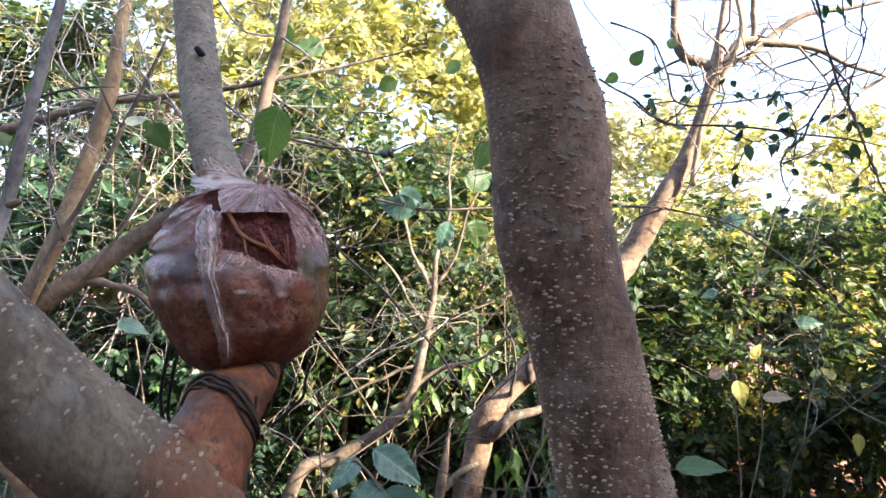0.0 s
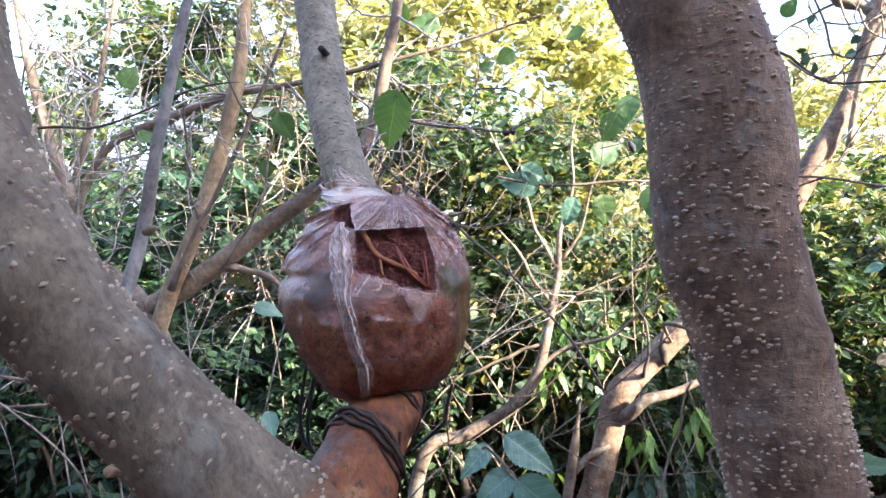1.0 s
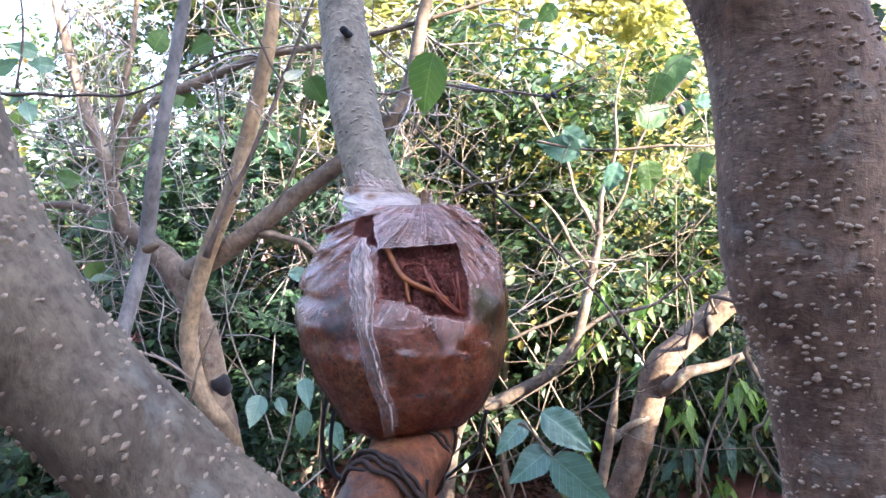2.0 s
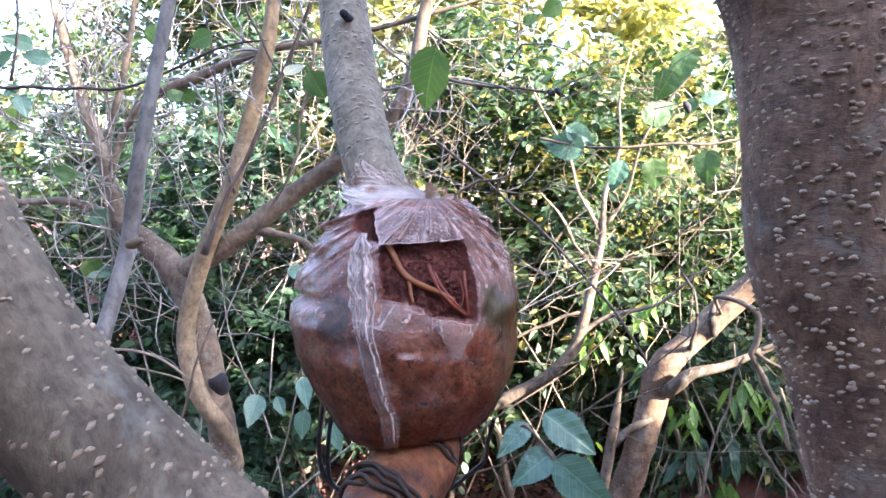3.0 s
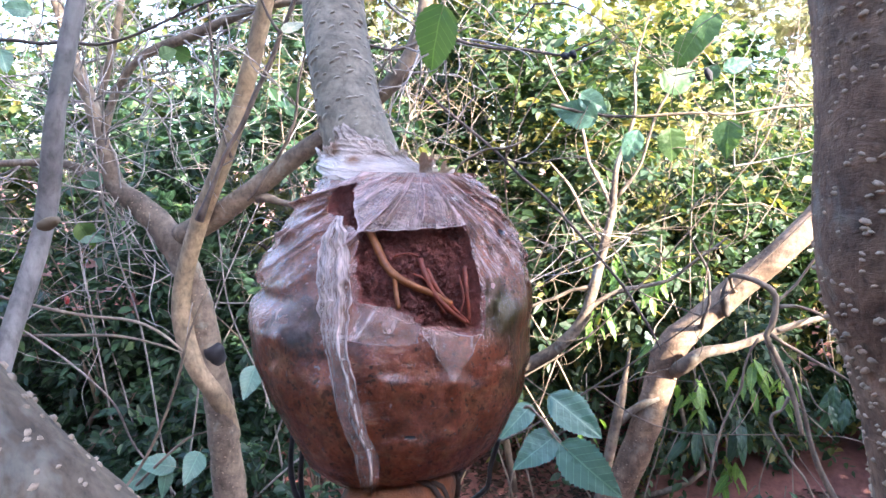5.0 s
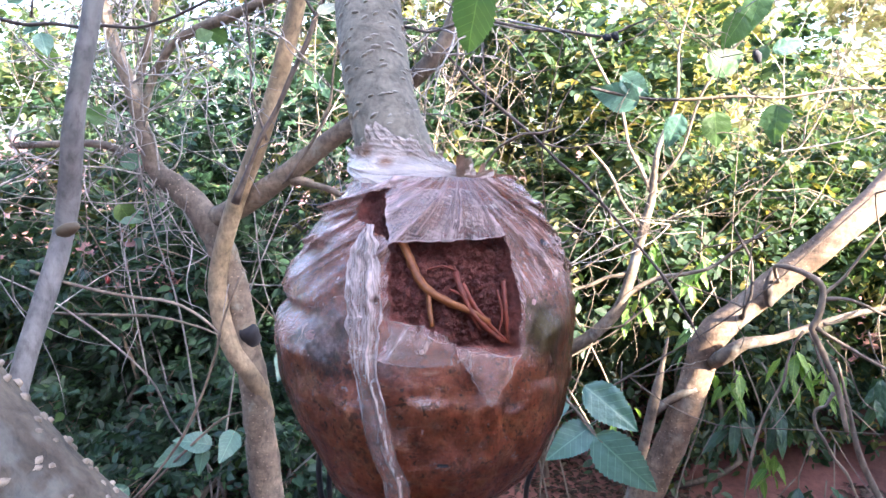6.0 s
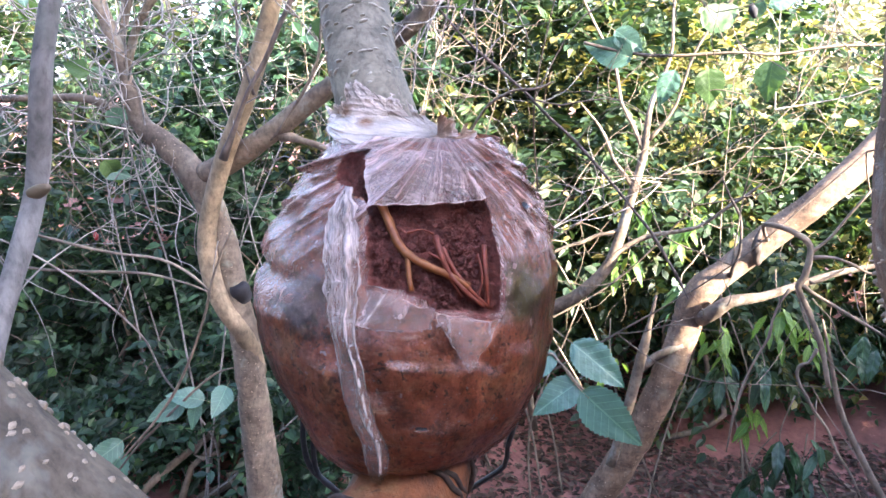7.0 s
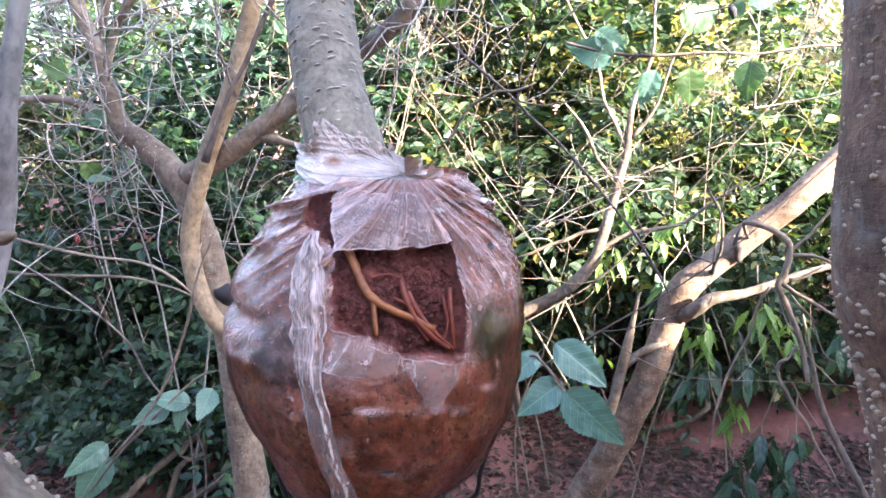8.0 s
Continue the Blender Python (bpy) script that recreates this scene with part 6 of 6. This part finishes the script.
for rows in ([(0.592, 1.1, 1.995, 0.0028), (0.617, 1.1, 1.932, 0.0028), (0.63, 1.1, 1.86, 0.0031), (0.651, 1.1, 1.807, 0.0028), (0.677, 1.1, 1.736, 0.0025), (0.709, 1.1, 1.665, 0.0021), (0.752, 1.1, 1.596, 0.0018)], [(0.63, 1.1, 1.842, 0.0028), (0.599, 1.1, 1.779, 0.0025), (0.564, 1.1, 1.734, 0.0025), (0.551, 1.1, 1.708, 0.0022), (0.563, 1.1, 1.655, 0.0018)], [(0.304, 1.3, 1.9, 0.0022), (0.368, 1.3, 1.857, 0.003), (0.431, 1.3, 1.82, 0.0033), (0.535, 1.3, 1.811, 0.003), (0.681, 1.3, 1.802, 0.0026), (0.833, 1.3, 1.777, 0.0022)], [(0.389, 1.6, 2.124, 0.0028), (0.481, 1.6, 2.085, 0.0028), (0.52, 1.6, 2.005, 0.0032), (0.54, 1.6, 1.939, 0.0032), (0.624, 1.6, 1.926, 0.0027), (0.804, 1.6, 1.961, 0.0027), (1.02, 1.6, 2.022, 0.0023)], [(0.394, 1.5, 1.682, 0.003), (0.491, 1.5, 1.68, 0.0034), (0.611, 1.5, 1.649, 0.003), (0.731, 1.5, 1.584, 0.003), (0.848, 1.5, 1.478, 0.0025), (0.965, 1.5, 1.385, 0.0021)]):
    for x, y, z, r in rows[1:]:
        for _ in range(1):
            grow(crown_rng, (x, y, z), crown_rng.normal(size=3) * np.array([1, 0.5, 0.9]), crown_rng.uniform(0.06, 0.22), r * 0.7, 1, crown_runs)
many_tubes("twig_tangle", crown_runs, BARK_DARK, tree_b, sides=4, step=0.05)["kind"] = "stuff"
tips = np.array([p[:3] for run in crown_runs for p in run[2:]])
tips = tips[crown_rng.random(len(tips)) < 0.22]
lie = crown_rng.normal(size=(len(tips), 3)) * np.array([1, 0.4, 0.7]) + np.array([0, 0, -0.5])
leaf_cloud("foliage", tips, lie, crown_rng.normal(size=(len(tips), 3)) + np.array([0, -1.2, 0.5]), crown_rng.uniform(0.016, 0.03, len(tips)), crown_rng.uniform(0.011, 0.018, len(tips)), LEAF_DARK, tree_b)
crown_runs = []
for x, y, z, r in A_TRUNK[-6:] + [(-1.566, 1.95, 1.726, 0.0123), (-1.508, 1.95, 1.896, 0.0104), (-1.46, 1.95, 2.063, 0.0094), (-1.419, 1.95, 2.258, 0.0076)] + [(-1.504, 1.9, 1.654, 0.0136), (-1.449, 1.9, 1.787, 0.0126), (-1.357, 1.9, 1.883, 0.0116), (-1.223, 1.9, 1.927, 0.0163), (-1.093, 1.9, 1.969, 0.0136), (-0.986, 1.9, 2.002, 0.0118), (-0.831, 1.9, 2.017, 0.0092)] + [(-1.483, 1.95, 1.485, 0.0175), (-1.585, 1.95, 1.542, 0.015), (-1.701, 1.95, 1.577, 0.0134), (-1.855, 1.95, 1.576, 0.0118), (-2.086, 1.95, 1.565, 0.0112)] + [(-1.297, 1.9, 1.352, 0.0336), (-1.181, 1.9, 1.406, 0.0347), (-1.031, 1.9, 1.499, 0.029), (-0.871, 1.9, 1.612, 0.0267), (-0.751, 1.9, 1.689, 0.0254), (-0.588, 1.9, 1.813, 0.0225), (-0.529, 1.9, 1.929, 0.02), (-0.508, 1.9, 2.043, 0.0176), (-0.473, 1.9, 2.197, 0.0145)][4:]:
    for _ in range(4):
        grow(crown_rng, (x, y, z), crown_rng.normal(size=3) * np.array([1, 0.6, 0.9]), crown_rng.uniform(0.2, 0.5), 0.0042, 1, crown_runs)
many_tubes("twig_tangle", crown_runs, BARK_GREY, tree_a, sides=4, step=0.06)["kind"] = "stuff"


# ---- broad leaves ----
def broad_leaf_mesh(name, mat, heart, width, seed):
    """A leaf one metre long along +x, facing +z, with a folded midrib, sagging veins and a notched edge."""
    rng = np.random.default_rng(seed)
    nu, nv = 30, 8
    co = []
    for i in range(nu + 1):
        u = i / nu
        w = width * math.sin(math.pi * min(1, u ** (0.62 if heart else 0.8))) ** 0.85 * (1 - 0.25 * u) + 0.004
        for j in range(nv + 1):
            v = 2 * j / nv - 1
            edge = 1 + ((0.06 if i % 2 else -0.04) + 0.08 * noise.noise(Vector((u * 4, v, seed + 3))) if abs(v) == 1 else 0)
            x = u - (0.12 * abs(v) * (1 - u) ** 4 if heart else 0)
            z = 0.16 * abs(v) * w - 0.18 * u * u + 0.012 * math.sin(u * 26 - abs(v) * 5) * abs(v) + 0.03 * noise.noise(Vector((u * 3, v * 2, seed)))
            co.append((x, v * w * edge, z))
    idx = np.arange((nu + 1) * (nv + 1)).reshape(nu + 1, nv + 1)
    quads = np.stack([idx[:-1, :-1], idx[1:, :-1], idx[1:, 1:], idx[:-1, 1:]], -1).reshape(-1, 4)
    me = bpy.data.meshes.new(name)
    me.from_pydata(co, [], quads.tolist())
    me.polygons.foreach_set("use_smooth", [True] * len(me.polygons))
    me.materials.append(mat)
    return me


LEAF_PALE = leaf_material("pale_leaf_underside", [(0.0, (0.17, 0.2, 0.16)), (1.0, (0.22, 0.25, 0.2))], 0.2, 0.6, True, True)
LEAF_YELLOW = leaf_material("yellowing_leaf", [(0.0, (0.22, 0.22, 0.045)), (1.0, (0.32, 0.28, 0.06))], 0.4, 0.5, True, True)
LEAF_BROWN = leaf_material("withered_leaf", [(0.0, (0.26, 0.2, 0.12)), (1.0, (0.34, 0.26, 0.17))], 0.2, 0.7, True, True)
leaf_rng = np.random.default_rng(5)


def broad_leaves(rows, mat, label, wide=0.29):
    """Separate leaves at (x, y, z, length, turn in the view plane), each on a short stalk."""
    shapes = [broad_leaf_mesh("leaf", mat, k % 2 == 0, wide + 0.03 * k, 30 + k) for k in range(4)]
    for x, y, z, size, turn in rows:
        ob = new("broad_leaf", shapes[leaf_rng.integers(0, 4)])
        back = Vector((0.0 - x, 0.15 - y, 1.6 - z)).normalized()
        right = back.cross(Vector((0, 0, -1))).normalized()
        up = right.cross(-back) if right.cross(-back).z > 0 else -right.cross(-back)
        if right.x < 0:
            right = -right
        a = radians(turn)
        along = right * math.cos(a) + up * math.sin(a)
        tilt = Vector(leaf_rng.normal(size=3) * 0.28)
        face = (back + Vector((0, 0, 0.25)) + tilt).normalized()
        along = (along - face * along.dot(face)).normalized()
        side = face.cross(along)
        m = Matrix((along, side, face)).transposed().to_4x4()
        ob.matrix_world = Matrix.Translation(Vector((x, y, z)) - along * size * 0.5) @ m @ Matrix.Scale(size, 4)
        tagged(ob, label, "leaf", "broad leaves")
        stalk = bpy.data.objects.new("stalk", STALK)
        scene.collection.objects.link(stalk)
        stalk.parent = ob


co, quads, caps, _ = tube_arrays([(-0.45, 0.02, -0.1, 0.008), (-0.2, 0.0, -0.03, 0.009), (0.03, 0, 0, 0.01)], 5, 0.1)
STALK = bpy.data.meshes.new("stalk")
STALK.from_pydata(co.tolist(), [], quads.tolist())
STALK.materials.append(BARK_OCHRE)
broad_leaves([(0.218, 2.0, 1.663, 0.085, -88), (0.092, 2.0, 1.653, 0.085, -80), (0.107, 2.0, 1.815, 0.1, 40), (0.15, 2.0, 1.913, 0.095, -100), (-0.406, 1.6, 1.834, 0.135, -110), (-0.717, 1.7, 1.864, 0.073, -60), (-1.119, 1.7, 1.855, 0.045, 30), (-1.479, 1.7, 1.658, 0.067, 160), (-0.767, 1.7, 1.754, 0.049, -90), (-1.166, 1.7, 2.016, 0.068, 60), (-1.046, 1.7, 1.99, 0.065, 200), (0.012, 2, 2.141, 0.062, 180), (-0.18, 2, 2.089, 0.062, -150), (-0.23, 2, 2.068, 0.045, 30), (-0.41, 2, 2.203, 0.086, 170), (-0.495, 2, 2.24, 0.079, 140), (0.564, 1.5, 1.132, 0.102, 20), (0.429, 1.5, 2.011, 0.037, 45), (0.502, 1.5, 2.042, 0.032, 60), (0.368, 1.5, 1.96, 0.03, 200), (0.344, 1.5, 1.929, 0.03, 0), (-1.856, 1.9, 1.842, 0.083, -95), (-1.572, 1.9, 1.361, 0.076, -60), (-1.236, 1.9, 1.892, 0.057, 160), (0.102, 1.9, 1.856, 0.074, -120)], LEAF_BIG, "soft green heart-shaped leaf on a thin stalk", 0.38)
broad_leaves([(-0.004, 2.05, 1.65, 0.092, -110), (0.177, 2.05, 1.823, 0.05, -120), (-0.104, 2.05, 1.762, 0.085, -35), (-0.16, 2.05, 1.737, 0.115, 165), (0.237, 2.05, 1.85, 0.07, 20), (-0.159, 1.5, 1.035, 0.1, -138), (-0.083, 1.54, 1.106, 0.13, -34), (-0.042, 1.48, 1.018, 0.13, -36), (-0.198, 1.5, 1.091, 0.085, -130), (-1.57, 1.75, 0.49, 0.131, -150), (-1.557, 1.75, 0.419, 0.158, -130), (-1.315, 1.75, 0.689, 0.102, -160), (-1.243, 1.75, 0.751, 0.097, 165), (-1.12, 1.75, 0.754, 0.095, -120), (-1.209, 1.75, 0.694, 0.073, -100), (-0.969, 1.8, 0.996, 0.09, -110), (-0.886, 1.8, 1.019, 0.058, -70), (-0.81, 1.8, 1.059, 0.085, -80), (-0.82, 1.8, 0.973, 0.079, -100), (-0.721, 1.8, 0.943, 0.075, -70), (-1.569, 1.9, 1.363, 0.094, -20), (-1.528, 1.9, 1.533, 0.075, 10), (-1.038, 1.9, 0.953, 0.065, -90), (-1.198, 1.3, 1.909, 0.053, 170), (-1.236, 1.3, 1.876, 0.056, 20), (-1.148, 1.3, 1.873, 0.052, 175), (-1.188, 1.3, 1.778, 0.053, -80), (-1.217, 1.3, 1.809, 0.043, -130), (0.834, 2, 1.702, 0.067, 20), (1.051, 2, 1.411, 0.068, 0), (-0.906, 2, 1.36, 0.085, -20), (0.761, 2, 1.489, 0.05, 200)], LEAF_BLUE, "broad grey-green leaf in cool shade")
broad_leaves([(0.732, 2, 1.692, 0.038, -90), (0.852, 2, 1.202, 0.071, -80), (0.897, 2, 1.331, 0.048, 60), (1.095, 2, 1.271, 0.05, 120), (1.179, 2, 1.067, 0.057, -90)], LEAF_YELLOW, "yellowing broad leaf among the twigs")
broad_leaves([(-0.771, 1.7, 1.909, 0.065, 60)], LEAF_PALE, "pale underside of a turned leaf")
broad_leaves([(0.815, 1.7, 1.249, 0.064, 5), (0.674, 1.7, 1.303, 0.049, 30)], LEAF_BROWN, "withered tan leaf among the twigs")


# ---- drooping clusters of long leaves ----
def drooping_cluster(at, count, size, mat, label, seed):
    rng = np.random.default_rng(seed)
    e = root("leaf_cluster", at, label, "leaf cluster", "drooping leaf clusters")
    top = np.array(at)
    tube("twig", [(*(top + np.array([rng.normal() * 0.05, 0.12, 0.16])), 0.003), (*(top + np.array([0, 0.05, 0.06])), 0.003), (*top, 0.002)], BARK_TWIG, e, sides=5, step=0.04, rough=0)
    shape = LONG_LEAF[mat.name]
    for k in range(count):
        ob = bpy.data.objects.new("leaf", shape)
        scene.collection.objects.link(ob)
        turn = 2.4 * k + rng.normal() * 0.3
        along = Vector((math.cos(turn) * 0.6, math.sin(turn) * 0.6, -0.75 + rng.normal() * 0.2)).normalized()
        face = Vector((math.cos(turn), math.sin(turn) - 0.4, 0.7)).normalized()
        face = (face - along * face.dot(along)).normalized()
        m = Matrix((along, face.cross(along), face)).transposed().to_4x4()
        place = Matrix.Translation(Vector((rng.normal() * 0.02, rng.normal() * 0.02, 0.06 - 0.1 * k / count))) @ m @ Matrix.Scale(size * rng.uniform(0.7, 1.15), 4)
        ob.parent = e
        ob.matrix_basis = place
    return e


LEAF_FRESH_ONE = leaf_material("fresh_long_leaf", [(0.0, (0.08, 0.17, 0.035)), (1.0, (0.15, 0.25, 0.055))], 0.4, 0.35, True, True)
LEAF_DEEP_ONE = leaf_material("deep_long_leaf", [(0.0, (0.02, 0.05, 0.03)), (1.0, (0.045, 0.1, 0.045))], 0.2, 0.35, True, True)
LONG_LEAF = {m.name: broad_leaf_mesh("leaf", m, False, 0.17, 44) for m in (LEAF_FRESH_ONE, LEAF_DEEP_ONE)}
for k, (x, y, z, size, turn) in enumerate([(0.42, 2.6, 0.916, 0.112, 0), (0.374, 2.6, 0.572, 0.089, 0), (0.115, 2.6, 1.204, 0.091, 0), (-0.076, 2.6, 1.068, 0.086, 0), (0.244, 2.6, 0.833, 0.1, 0), (-0.044, 2.6, 1.24, 0.077, 0), (0.511, 2.6, 0.869, 0.078, 0), (-0.112, 2.6, 0.676, 0.073, 0)]):
    drooping_cluster((x, y, z), 11, size, LEAF_FRESH_ONE, "drooping cluster of fresh bright green leaves", 300 + k)
for k, (x, y, z, size, turn) in enumerate([(0.476, 2.6, 0.474, 0.136, 0), (0.403, 2.6, 0.329, 0.119, 0), (0.564, 2.6, 0.341, 0.117, 0), (0.249, 2.6, 0.709, 0.117, 0), (0.391, 2.6, 0.731, 0.115, 0), (0.582, 2.6, 0.473, 0.096, 0), (0.11, 2.6, 0.978, 0.116, 0), (0.676, 2.6, 0.873, 0.109, 0)]):
    drooping_cluster((x, y, z), 13, size, LEAF_DEEP_ONE, "drooping cluster of long dark green leaves", 340 + k)

# ---- last small things ----
tube("bud", [(-0.231, 0.452, 1.56, 0.0021), (-0.227, 0.452, 1.561, 0.0026), (-0.222, 0.452, 1.563, 0.0013)], BARK_OCHRE, subject, "small swollen brown bud", sides=10, step=0.002, rough=0.15, freq=180)
berry = tube("berry", [(-1.665, 1.9, 1.17, 0.0027), (-1.661, 1.9, 1.159, 0.008), (-1.662, 1.9, 1.145, 0.0053)], BERRY, None, "small red berry hanging among the shaded leaves", sides=10, step=0.004, rough=0.03)
tagged(berry, category="berry")


def dried_fruit(rows, label="shrivelled black fruit on a twig"):
    return tagged(tube("dried_fruit", rows, CUT_DARK, None, label, sides=10, step=0.004, rough=0.2, freq=80), category="dried fruit", group="dried fruits")


for rows in ([(-0.152, 1.68, 1.825, 0.0049), (-0.145, 1.68, 1.819, 0.008), (-0.136, 1.68, 1.817, 0.0049)], [(-0.133, 1.68, 1.83, 0.0043), (-0.128, 1.68, 1.822, 0.0073), (-0.124, 1.68, 1.814, 0.0037)], [(0.16, 2, 1.836, 0.0043), (0.166, 2, 1.822, 0.0092), (0.172, 2, 1.805, 0.0043)]):
    dried_fruit(rows)
